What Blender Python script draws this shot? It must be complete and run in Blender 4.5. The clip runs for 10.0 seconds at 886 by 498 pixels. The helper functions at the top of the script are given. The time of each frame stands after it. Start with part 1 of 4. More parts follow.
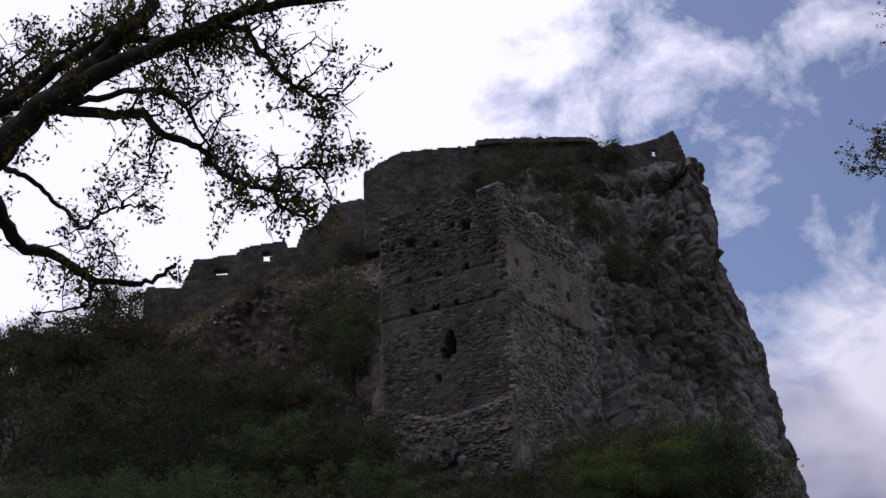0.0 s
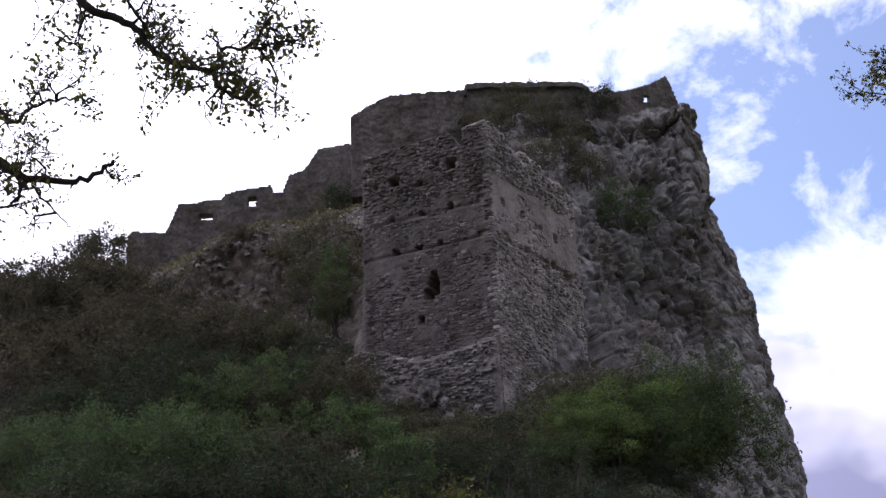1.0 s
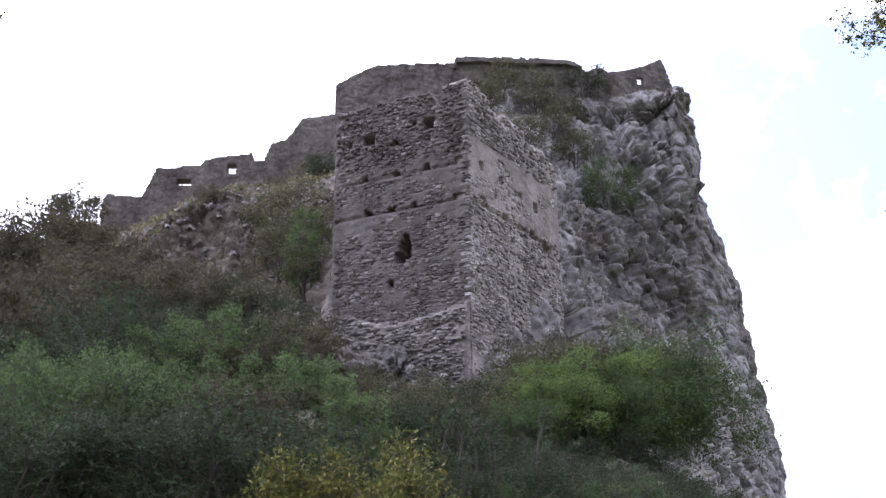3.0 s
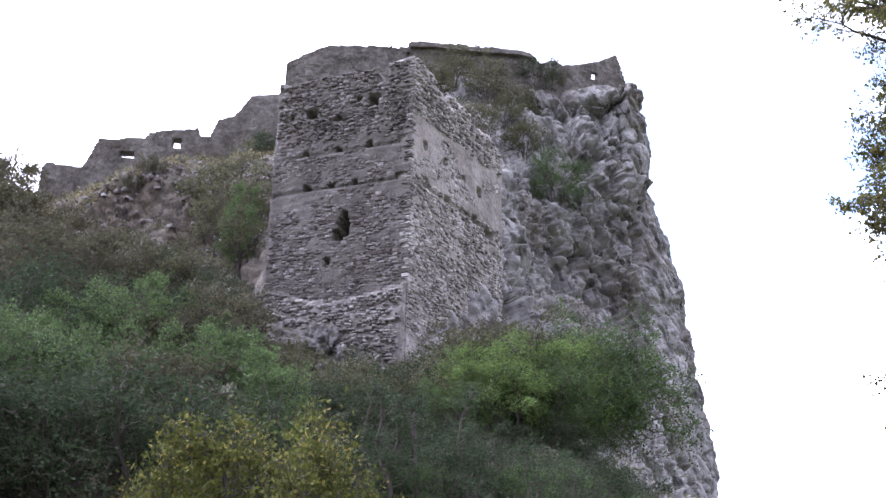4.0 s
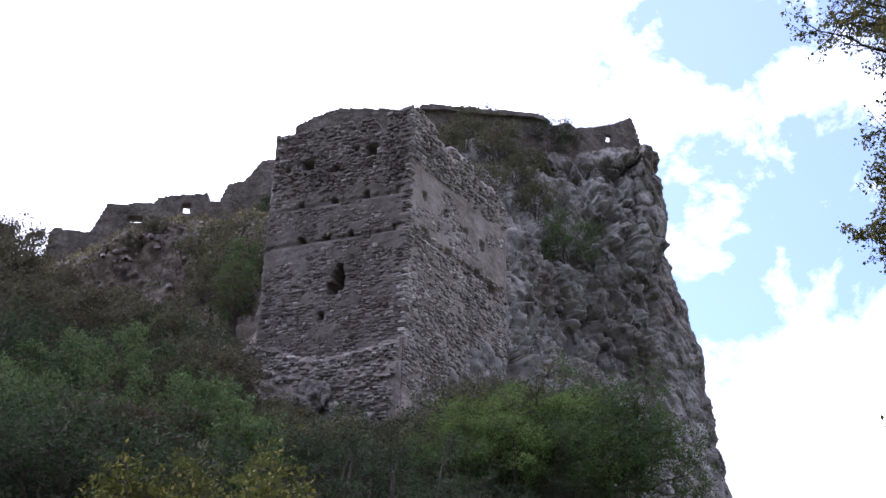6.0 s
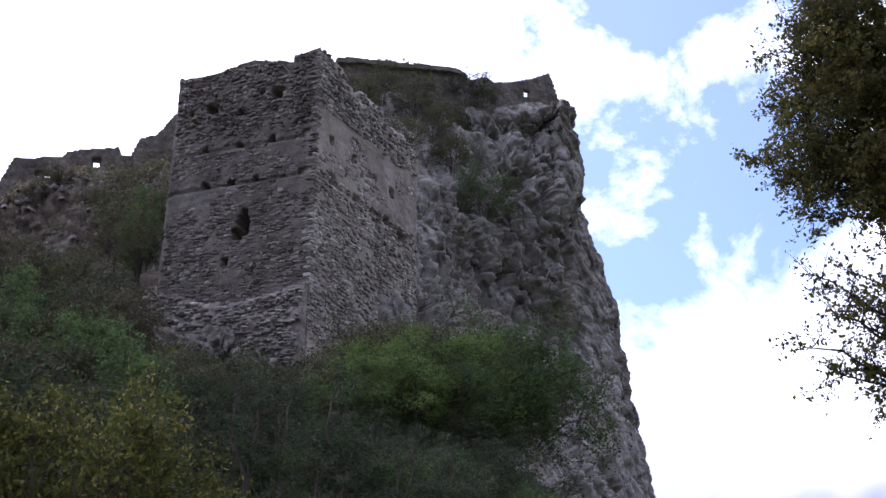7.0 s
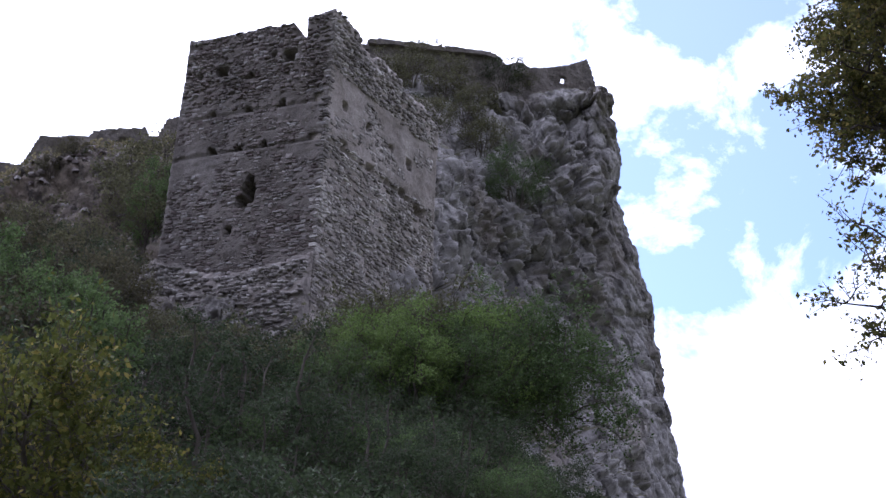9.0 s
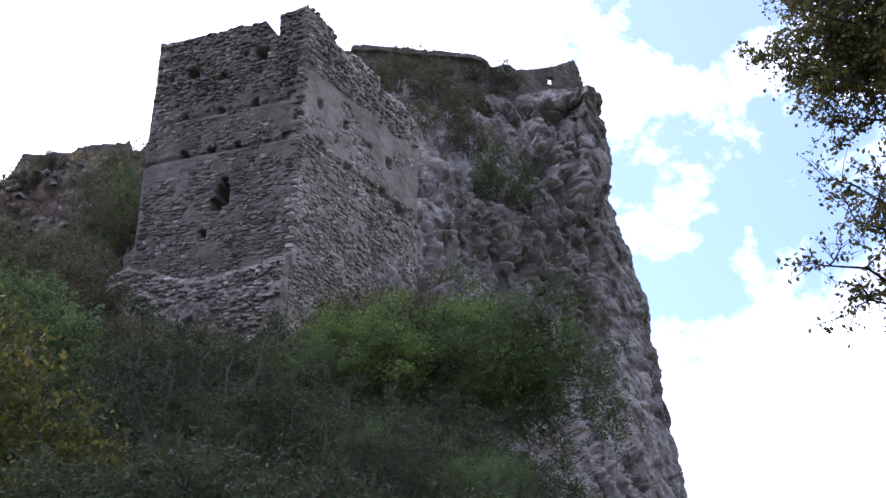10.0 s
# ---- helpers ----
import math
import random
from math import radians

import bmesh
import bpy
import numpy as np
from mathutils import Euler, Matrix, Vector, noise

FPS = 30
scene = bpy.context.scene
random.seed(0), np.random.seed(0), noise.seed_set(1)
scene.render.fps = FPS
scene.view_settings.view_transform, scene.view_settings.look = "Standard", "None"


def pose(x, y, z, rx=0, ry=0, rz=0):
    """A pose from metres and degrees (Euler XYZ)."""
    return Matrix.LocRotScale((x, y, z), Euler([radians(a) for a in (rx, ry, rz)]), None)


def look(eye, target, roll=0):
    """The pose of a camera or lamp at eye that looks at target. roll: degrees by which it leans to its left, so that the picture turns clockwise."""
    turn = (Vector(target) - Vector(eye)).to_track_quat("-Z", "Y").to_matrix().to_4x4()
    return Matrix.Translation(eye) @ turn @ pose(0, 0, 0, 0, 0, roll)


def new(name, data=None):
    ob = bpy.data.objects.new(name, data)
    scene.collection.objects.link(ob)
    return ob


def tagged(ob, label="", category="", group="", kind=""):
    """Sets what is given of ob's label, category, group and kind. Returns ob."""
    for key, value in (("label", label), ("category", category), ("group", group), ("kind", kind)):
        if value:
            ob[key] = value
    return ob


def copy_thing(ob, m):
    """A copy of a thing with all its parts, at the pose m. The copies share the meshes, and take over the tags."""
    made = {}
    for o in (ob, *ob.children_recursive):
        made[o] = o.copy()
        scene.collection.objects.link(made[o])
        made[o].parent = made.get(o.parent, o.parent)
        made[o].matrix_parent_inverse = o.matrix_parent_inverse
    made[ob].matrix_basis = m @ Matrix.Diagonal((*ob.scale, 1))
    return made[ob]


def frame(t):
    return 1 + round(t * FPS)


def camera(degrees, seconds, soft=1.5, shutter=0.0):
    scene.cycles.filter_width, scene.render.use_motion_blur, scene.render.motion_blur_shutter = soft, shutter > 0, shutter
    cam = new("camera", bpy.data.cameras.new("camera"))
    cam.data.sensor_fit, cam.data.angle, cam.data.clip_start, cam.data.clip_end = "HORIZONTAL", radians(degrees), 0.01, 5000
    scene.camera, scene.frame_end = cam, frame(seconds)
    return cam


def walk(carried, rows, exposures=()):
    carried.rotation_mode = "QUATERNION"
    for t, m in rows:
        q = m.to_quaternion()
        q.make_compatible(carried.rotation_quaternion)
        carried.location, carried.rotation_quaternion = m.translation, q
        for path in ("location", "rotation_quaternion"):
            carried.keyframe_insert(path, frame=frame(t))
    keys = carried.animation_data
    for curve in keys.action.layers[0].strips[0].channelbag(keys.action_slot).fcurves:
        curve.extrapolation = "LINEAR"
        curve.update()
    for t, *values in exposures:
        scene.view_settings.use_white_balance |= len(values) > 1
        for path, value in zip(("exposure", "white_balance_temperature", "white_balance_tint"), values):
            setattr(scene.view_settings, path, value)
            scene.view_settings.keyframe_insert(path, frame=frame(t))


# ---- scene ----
cam = camera(42.0, 10.0)
PATH = [
    (0, (0.178, -0.468, 1.233), (0.189, 1.33, 2.107), -3.2),
    (0.5, (0.371, 0.258, 1.175), (0.35, 2.09, 1.979), -0.9),
    (1, (0.531, 0.886, 1.115), (0.551, 2.718, 1.917), -2.9),
    (1.5, (0.693, 1.528, 1.111), (0.622, 3.341, 1.952), -0.5),
    (2, (0.816, 2.169, 1.059), (0.836, 3.982, 1.903), -0.7),
    (2.5, (1.052, 2.817, 0.989), (1.073, 4.644, 1.801), -1.0),
    (4, (1.841, 4.508, 0.785), (1.96, 6.346, 1.565), 1.1),
    (4.5, (2.174, 5.024, 0.829), (2.355, 6.827, 1.675), 0.5),
    (5, (2.427, 5.578, 0.865), (2.52, 7.347, 1.792), 0.8),
    (6.5, (3.339, 7.052, 0.567), (3.41, 8.844, 1.452), 1.7),
    (7, (3.765, 7.439, 0.338), (3.964, 9.239, 1.186), -0.2),
    (7.5, (4.107, 8.063, 0.31), (4.264, 9.908, 1.068), 2.9),
    (8, (4.416, 8.683, 0.406), (4.646, 10.499, 1.213), 1.1),
    (8.5, (4.723, 9.359, 0.367), (4.819, 11.159, 1.233), 2.1),
    (9, (5.056, 10.054, 0.453), (5.18, 11.86, 1.305), 2.1),
    (9.5, (5.446, 10.632, 0.405), (5.545, 12.426, 1.285), 0.7),
    (10, (5.786, 11.279, 0.416), (5.909, 13.073, 1.29), 0.3),
]
walk(cam, [(t, look(eye, target, roll)) for t, eye, target, roll in PATH],
     exposures=[(t, e + 2.5, kelvin, 23) for t, e, kelvin in (
         (0.0, -3.75, 6050), (0.5, -3.25, 6030), (1.0, -2.7, 5990), (1.5, -2.5, 5930), (2.0, -2.15, 5900), (2.7, -1.6, 5850), (4.0, -0.95, 5720),
         (4.5, -1.1, 5720), (5.0, -1.45, 5720), (6.5, -2.14, 5660), (7.0, -2.24, 5660), (7.5, -2.1, 5720), (8.5, -2.1, 5650), (10.0, -1.94, 5570))])

# ---- world and sun: bright broken cloud, the sun veiled behind the hill, to the left ----
SUN_AZ, SUN_EL = -42.0, 40.0
world = bpy.data.worlds.new("sky")
scene.world = world
world.use_nodes = True
wt = world.node_tree
wt.nodes.clear()


def wnode(kind, **values):
    n = wt.nodes.new(kind)
    for k, v in values.items():
        n.inputs[k].default_value = v
    return n


sky = wt.nodes.new("ShaderNodeTexSky")
sky.sky_type = "NISHITA"
sky.sun_disc = False
sky.ozone_density, sky.dust_density = 5.0, 0.3
sky.sun_elevation = radians(SUN_EL)
sky.sun_rotation = radians(SUN_AZ)
coord = wt.nodes.new("ShaderNodeTexCoord")
stretch = wt.nodes.new("ShaderNodeMapping")
stretch.inputs["Scale"].default_value = (1.0, 1.0, 1.25)
stretch.inputs["Location"].default_value = (0.35, 0.1, 0.22)
puffs = wnode("ShaderNodeTexNoise", Scale=8.5, Detail=12.0, Roughness=0.62, Distortion=0.25)
bank = wnode("ShaderNodeTexNoise", Scale=1.1, Detail=3.0, Roughness=0.5)
# open blue lies over the river, to the right of the rock
opening = wt.nodes.new("ShaderNodeVectorMath")
opening.operation = "DOT_PRODUCT"
opening.inputs[1].default_value = (0.262, 0.822, 0.505)
open_amount = wnode("ShaderNodeMapRange")
open_amount.inputs["From Min"].default_value = 0.962
open_amount.inputs["From Max"].default_value = 0.995
open_amount.inputs["To Min"].default_value = 0.26
open_amount.inputs["To Max"].default_value = -0.14
both = wt.nodes.new("ShaderNodeMath")
both.operation = "ADD"
third = wt.nodes.new("ShaderNodeMath")
third.operation = "MULTIPLY_ADD"
third.inputs[1].default_value = 0.45
cover = wt.nodes.new("ShaderNodeValToRGB")
cover.color_ramp.elements[0].position = 0.60
cover.color_ramp.elements[0].color = (0.11, 0.11, 0.11, 1)
cover.color_ramp.elements[1].position = 0.82
shade = wt.nodes.new("ShaderNodeValToRGB")
shade.color_ramp.elements[0].position = 0.30
shade.color_ramp.elements[0].color = (0.30, 0.31, 0.44, 1)
shade.color_ramp.elements[1].position = 0.46
shade.color_ramp.elements[1].color = (0.97, 0.98, 1.04, 1)
greys = wnode("ShaderNodeTexNoise", Scale=2.3, Detail=5.0, Roughness=0.5)
blue = wnode("ShaderNodeBackground", Strength=0.185)
cloud = wnode("ShaderNodeBackground", Strength=1.0)
# clouds are brightest round the veiled sun
sunward = wt.nodes.new("ShaderNodeVectorMath")
sunward.operation = "DOT_PRODUCT"
sunward.inputs[1].default_value = (math.sin(radians(SUN_AZ)) * math.cos(radians(SUN_EL)), math.cos(radians(SUN_AZ)) * math.cos(radians(SUN_EL)), math.sin(radians(SUN_EL)))
glow = wt.nodes.new("ShaderNodeMapRange")
glow.inputs["From Min"].default_value, glow.inputs["From Max"].default_value = 0.1, 0.7
glow.inputs["To Min"].default_value, glow.inputs["To Max"].default_value = 0.13, 2.4
mix = wt.nodes.new("ShaderNodeMixShader")
out = wt.nodes.new("ShaderNodeOutputWorld")
link = wt.links.new
link(coord.outputs["Generated"], stretch.inputs["Vector"])
for tex in (puffs, bank, greys):
    link(stretch.outputs["Vector"], tex.inputs["Vector"])
link(coord.outputs["Generated"], opening.inputs[0])
link(opening.outputs["Value"], open_amount.inputs["Value"])
link(bank.outputs["Fac"], third.inputs[0])
link(puffs.outputs["Fac"], third.inputs[2])
link(third.outputs[0], both.inputs[0])
link(open_amount.outputs["Result"], both.inputs[1])
link(both.outputs[0], cover.inputs["Fac"])
height = wt.nodes.new("ShaderNodeSeparateXYZ")
link(coord.outputs["Generated"], height.inputs[0])
bases = wt.nodes.new("ShaderNodeMath")
bases.operation = "MULTIPLY_ADD"
bases.inputs[1].default_value = 1.85
bases.use_clamp = True
lower_sky = wt.nodes.new("ShaderNodeMath")
lower_sky.operation = "MULTIPLY_ADD"
lower_sky.inputs[1].default_value, lower_sky.inputs[2].default_value = 1.5, -0.72
link(greys.outputs["Fac"], lower_sky.inputs[0])
link(height.outputs["Z"], bases.inputs[0])
link(lower_sky.outputs[0], bases.inputs[2])
link(bases.outputs[0], shade.inputs["Fac"])
link(shade.outputs["Color"], cloud.inputs["Color"])
link(coord.outputs["Generated"], sunward.inputs[0])
link(sunward.outputs["Value"], glow.inputs["Value"])
# broad brighter sky at right, mostly unseen, added to light the right-hand faces
facing = wt.nodes.new("ShaderNodeVectorMath")
facing.operation = "DOT_PRODUCT"
facing.inputs[1].default_value = (0.90, -0.22, 0.37)
right_fill = wt.nodes.new("ShaderNodeMapRange")
right_fill.inputs["From Min"].default_value, right_fill.inputs["From Max"].default_value = 0.15, 1.0
right_fill.inputs["To Min"].default_value, right_fill.inputs["To Max"].default_value = 0.0, 0.65
total = wt.nodes.new("ShaderNodeMath")
link(coord.outputs["Generated"], facing.inputs[0])
link(facing.outputs["Value"], right_fill.inputs["Value"])
link(glow.outputs["Result"], total.inputs[0])
link(right_fill.outputs["Result"], total.inputs[1])
link(total.outputs[0], cloud.inputs["Strength"])
link(sky.outputs["Color"], blue.inputs["Color"])
link(cover.outputs["Color"], mix.inputs["Fac"])
link(blue.outputs[0], mix.inputs[1])
link(cloud.outputs[0], mix.inputs[2])
link(mix.outputs[0], out.inputs["Surface"])

sun = new("sun", bpy.data.lights.new("sun", "SUN"))
sun.data.energy, sun.data.angle, sun.data.color = 0.5, radians(12), (1.0, 0.95, 0.88)
SUN_DIR = Vector((math.sin(radians(SUN_AZ)) * math.cos(radians(SUN_EL)), math.cos(radians(SUN_AZ)) * math.cos(radians(SUN_EL)), math.sin(radians(SUN_EL))))
sun.matrix_world = look(SUN_DIR * 200, (0, 0, 0))


# ---- materials ----
class Nodes:
    """A node material with a Principled surface and short ways to add textures."""

    def __init__(self, name, roughness=0.9):
        self.m = bpy.data.materials.new(name)
        self.m.use_nodes = True
        self.t = self.m.node_tree
        self.b = self.t.nodes["Principled BSDF"]
        self.b.inputs["Roughness"].default_value = roughness
        self.b.inputs["Specular IOR Level"].default_value = 0.25
        self.co = self.t.nodes.new("ShaderNodeTexCoord")
        self.geo = self.t.nodes.new("ShaderNodeNewGeometry")

    def link(self, a, b):
        self.t.links.new(a, b)

    def noise(self, scale, detail=6.0, rough=0.6, stretch=(1, 1, 1), turn=(0, 0, 0)):
        mp = self.t.nodes.new("ShaderNodeMapping")
        mp.vector_type = "TEXTURE" if any(turn) else "POINT"
        mp.inputs["Scale"].default_value = stretch
        mp.inputs["Rotation"].default_value = turn
        n = self.t.nodes.new("ShaderNodeTexNoise")
        n.inputs["Scale"].default_value, n.inputs["Detail"].default_value, n.inputs["Roughness"].default_value = scale, detail, rough
        self.link(self.geo.outputs["Position"], mp.inputs["Vector"])
        self.link(mp.outputs["Vector"], n.inputs["Vector"])
        return n.outputs["Fac"]

    def cells(self, scale, stretch=(1, 1, 1), feature="F1", warp=0.0):
        mp = self.t.nodes.new("ShaderNodeMapping")
        mp.inputs["Scale"].default_value = stretch
        n = self.t.nodes.new("ShaderNodeTexVoronoi")
        n.feature = feature
        n.inputs["Scale"].default_value = scale
        self.link(self.geo.outputs["Position"], mp.inputs["Vector"])
        source = mp.outputs["Vector"]
        if warp:
            wob = self.t.nodes.new("ShaderNodeTexNoise")
            wob.inputs["Scale"].default_value, wob.inputs["Detail"].default_value = 1.6, 5.0
            self.link(self.geo.outputs["Position"], wob.inputs["Vector"])
            shift = self.t.nodes.new("ShaderNodeVectorMath")
            shift.operation = "MULTIPLY_ADD"
            shift.inputs[1].default_value = (warp, warp, warp)
            self.link(wob.outputs["Color"], shift.inputs[0])
            self.link(source, shift.inputs[2])
            source = shift.outputs["Vector"]
        self.link(source, n.inputs["Vector"])
        return n.outputs["Distance"]

    def ramp(self, fac, *stops):
        r = self.t.nodes.new("ShaderNodeValToRGB")
        el = r.color_ramp.elements
        while len(el) < len(stops):
            el.new(0.5)
        for e, (p, c) in zip(el, stops):
            e.position, e.color = p, (*c, 1) if len(c) == 3 else c
        self.link(fac, r.inputs["Fac"])
        return r.outputs["Color"]

    def mix(self, fac, a, b, mode="MIX"):
        n = self.t.nodes.new("ShaderNodeMix")
        n.data_type, n.blend_type = "RGBA", mode
        if isinstance(fac, float):
            n.inputs["Factor"].default_value = fac
        else:
            self.link(fac, n.inputs["Factor"])
        for s, v in ((n.inputs["A"], a), (n.inputs["B"], b)):
            if isinstance(v, tuple):
                s.default_value = (*v, 1)
            else:
                self.link(v, s)
        return n.outputs["Result"]

    def up(self, low, high):
        """0 on upright faces, 1 on flat ones."""
        s = self.t.nodes.new("ShaderNodeSeparateXYZ")
        self.link(self.geo.outputs["Normal"], s.inputs[0])
        r = self.t.nodes.new("ShaderNodeMapRange")
        r.inputs["From Min"].default_value, r.inputs["From Max"].default_value = low, high
        self.link(s.outputs["Z"], r.inputs["Value"])
        return r.outputs["Result"]

    def bump(self, fac, strength, distance):
        n = self.t.nodes.new("ShaderNodeBump")
        n.inputs["Strength"].default_value, n.inputs["Distance"].default_value = strength, distance
        self.link(fac, n.inputs["Height"])
        self.link(n.outputs["Normal"], self.b.inputs["Normal"])

    def colour(self, c):
        if isinstance(c, tuple):
            self.b.inputs["Base Color"].default_value = (*c, 1)
        else:
            self.link(c, self.b.inputs["Base Color"])
        return self.m


def grey(v):
    return (v, v, v)


def rock_material():
    n = Nodes("weathered limestone rock", 0.95)
    dip = (0.0, -0.5, 0.0)
    big = n.noise(0.2, 5, 0.6)
    streak = n.noise(1.1, 4, 0.55, (0.9, 1.0, 1.5), dip)
    fine = n.noise(5.0, 8, 0.68)
    base = n.ramp(streak, (0.30, (0.13, 0.122, 0.12)), (0.42, (0.235, 0.224, 0.222)), (0.55, (0.325, 0.312, 0.308)), (0.72, (0.44, 0.427, 0.42)))
    base = n.mix(0.5, base, n.ramp(fine, (0.36, grey(0.5)), (0.58, grey(1.06))), "MULTIPLY")
    base = n.mix(n.ramp(big, (0.48, grey(0)), (0.66, grey(0.7))), base, n.mix(1.0, base, (0.62, 0.55, 0.48), "MULTIPLY"))
    # dark seams along the beds: lichen and painted crevice shade; pocks paint shaded pits
    seams = n.ramp(n.noise(1.0, 4, 0.55, (0.6, 1.0, 2.2), dip), (0.37, grey(0.25)), (0.43, grey(1.0)))
    base = n.mix(0.8, base, seams, "MULTIPLY")
    pocks = n.ramp(n.noise(2.8, 5, 0.62), (0.36, grey(0.25)), (0.42, grey(1.0)))
    base = n.mix(0.7, base, pocks, "MULTIPLY")
    east = n.t.nodes.new("ShaderNodeSeparateXYZ")
    n.link(n.geo.outputs["Position"], east.inputs[0])
    side = n.t.nodes.new("ShaderNodeMapRange")
    side.inputs["From Min"].default_value, side.inputs["From Max"].default_value = 1.5, -4.0
    n.link(east.outputs["X"], side.inputs["Value"])
    # the rock of the landward side, multiplied darker and browner in patches
    base = n.mix(side.outputs["Result"], base, n.mix(1.0, base, n.ramp(n.noise(1.6, 7, 0.7), (0.36, (0.22, 0.19, 0.145)), (0.62, (0.72, 0.64, 0.55))), "MULTIPLY"))
    soil = n.ramp(n.noise(1.3, 6, 0.65), (0.35, (0.035, 0.031, 0.018)), (0.6, (0.07, 0.066, 0.034)), (0.75, (0.12, 0.108, 0.062)))
    cover = n.ramp(n.noise(0.5, 5, 0.6), (0.3, grey(0.4)), (0.5, grey(1)))
    lying = n.mix(1.0, n.up(0.5, 0.72), cover, "MULTIPLY")
    n.bump(fine, 0.8, 0.06)
    return n.colour(n.mix(lying, base, soil))


def mortar_material(name, tone, rubble=False):
    n = Nodes(name, 0.95)
    patch = n.noise(0.55, 6, 0.6)
    grain = n.noise(9.0, 8, 0.7)
    stain = n.noise(0.9, 5, 0.6, (1, 1, 0.3))
    a = tuple(c * tone for c in (0.33, 0.30, 0.28))
    b = tuple(c * tone for c in (0.21, 0.185, 0.165))
    c = n.ramp(patch, (0.35, b), (0.65, a))
    c = n.mix(0.6, c, n.ramp(grain, (0.3, grey(0.45)), (0.68, grey(1.05))), "MULTIPLY")
    c = n.mix(0.5, c, n.ramp(stain, (0.36, grey(0.35)), (0.58, grey(1.0))), "MULTIPLY")
    if rubble:
        joints = n.ramp(n.cells(3.2, (1, 1, 1.7), "DISTANCE_TO_EDGE", 0.5), (0.0, grey(0.75)), (0.16, grey(1.0)))
        c = n.mix(0.8, c, joints, "MULTIPLY")
        c = n.mix(0.6, c, n.ramp(n.noise(3.0, 3, 0.6), (0.38, grey(0.6)), (0.62, grey(1.25))), "MULTIPLY")
        n.bump(joints, 0.7, 0.08)
    else:
        n.bump(grain, 0.8, 0.05)
    return n.colour(c)


def stone_material(name, single, warm=0.0, tone=0.8):
    n = Nodes(name, 0.92)
    if single:
        rnd = n.t.nodes.new("ShaderNodeObjectInfo").outputs["Random"]
    else:
        rnd = n.geo.outputs["Random Per Island"]
    c = n.ramp(rnd, *[(p, tuple(k * tone for k in v)) for p, v in ((0.0, (0.12 + warm, 0.107, 0.1)), (0.35, (0.24 + warm, 0.222, 0.208)), (0.75, (0.34 + warm, 0.32, 0.304)), (1.0, (0.5, 0.48, 0.465)))])
    grain = n.noise(14.0, 7, 0.7)
    stain = n.noise(0.8, 5, 0.6, (1, 1, 0.35))
    c = n.mix(0.5, c, n.ramp(grain, (0.3, grey(0.45)), (0.7, grey(1.1))), "MULTIPLY")
    c = n.mix(0.55, c, n.ramp(stain, (0.36, grey(0.35)), (0.58, grey(1.0))), "MULTIPLY")
    n.bump(grain, 0.7, 0.03)
    return n.colour(c)


def leaf_material(name, dark, light, accent=None, share=0.0, thinness=0.35):
    n = Nodes(name, 0.7)
    n.b.inputs["Specular IOR Level"].default_value = 0.1
    rnd = n.geo.outputs["Random Per Island"]
    stops = [(0.0, dark), (0.9 - share, light)]
    if accent:
        stops.append((1.0 - share * 0.5, accent))
    c = n.ramp(rnd, *stops)
    c = n.mix(0.5, c, n.ramp(n.noise(0.9, 3, 0.5), (0.36, grey(0.6)), (0.62, grey(1.3))), "MULTIPLY")
    thin = n.t.nodes.new("ShaderNodeBsdfTranslucent")
    n.link(c, thin.inputs["Color"])
    both = n.t.nodes.new("ShaderNodeMixShader")
    both.inputs["Fac"].default_value = thinness
    n.link(n.b.outputs[0], both.inputs[1])
    n.link(thin.outputs[0], both.inputs[2])
    n.link(both.outputs[0], n.t.nodes["Material Output"].inputs["Surface"])
    return n.colour(c)


def bark_material(name, a, b):
    n = Nodes(name, 0.9)
    ridge = n.noise(7.0, 6, 0.6, (1, 1, 0.3))
    n.bump(ridge, 0.8, 0.03)
    return n.colour(n.ramp(ridge, (0.3, a), (0.7, b)))


def ground_material():
    n = Nodes("meadow and gravel", 0.95)
    c = n.ramp(n.noise(0.6, 7, 0.65), (0.35, (0.05, 0.055, 0.022)), (0.6, (0.09, 0.095, 0.04)), (0.75, (0.16, 0.14, 0.10)))
    n.bump(n.noise(5.0, 6, 0.7), 0.6, 0.05)
    return n.colour(c)


ROCK = rock_material()
# tower mortar: left face darker, right face paler, their light put into the tone
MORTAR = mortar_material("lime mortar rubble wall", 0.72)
LIT_MORTAR = mortar_material("lime mortar, lit tone", 1.5)
FOOT_MORTAR = mortar_material("weathered footing mortar", 1.1, True)
FAR_WALL = mortar_material("far rubble wall", 0.9, True)
# tower stones likewise: shaded tone on the left face, lit tone on the right
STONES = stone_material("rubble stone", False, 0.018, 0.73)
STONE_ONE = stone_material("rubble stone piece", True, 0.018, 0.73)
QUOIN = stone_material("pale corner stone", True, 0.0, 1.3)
LIT_STONES = stone_material("rubble stone, lit tone", False, 0.0, 1.5)
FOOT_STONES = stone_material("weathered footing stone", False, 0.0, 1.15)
LIT_STONE_ONE = stone_material("rubble stone piece, lit tone", True, 0.0, 1.5)
BARK = bark_material("dark bark", (0.025, 0.02, 0.018), (0.07, 0.058, 0.05))
TWIG = bark_material("grey brown bark", (0.05, 0.042, 0.036), (0.11, 0.095, 0.08))
GROUND = ground_material()
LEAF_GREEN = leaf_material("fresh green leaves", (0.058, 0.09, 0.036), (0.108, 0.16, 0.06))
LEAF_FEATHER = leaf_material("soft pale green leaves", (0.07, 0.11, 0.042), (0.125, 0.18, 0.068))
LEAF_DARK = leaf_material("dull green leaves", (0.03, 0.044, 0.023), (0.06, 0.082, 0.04))
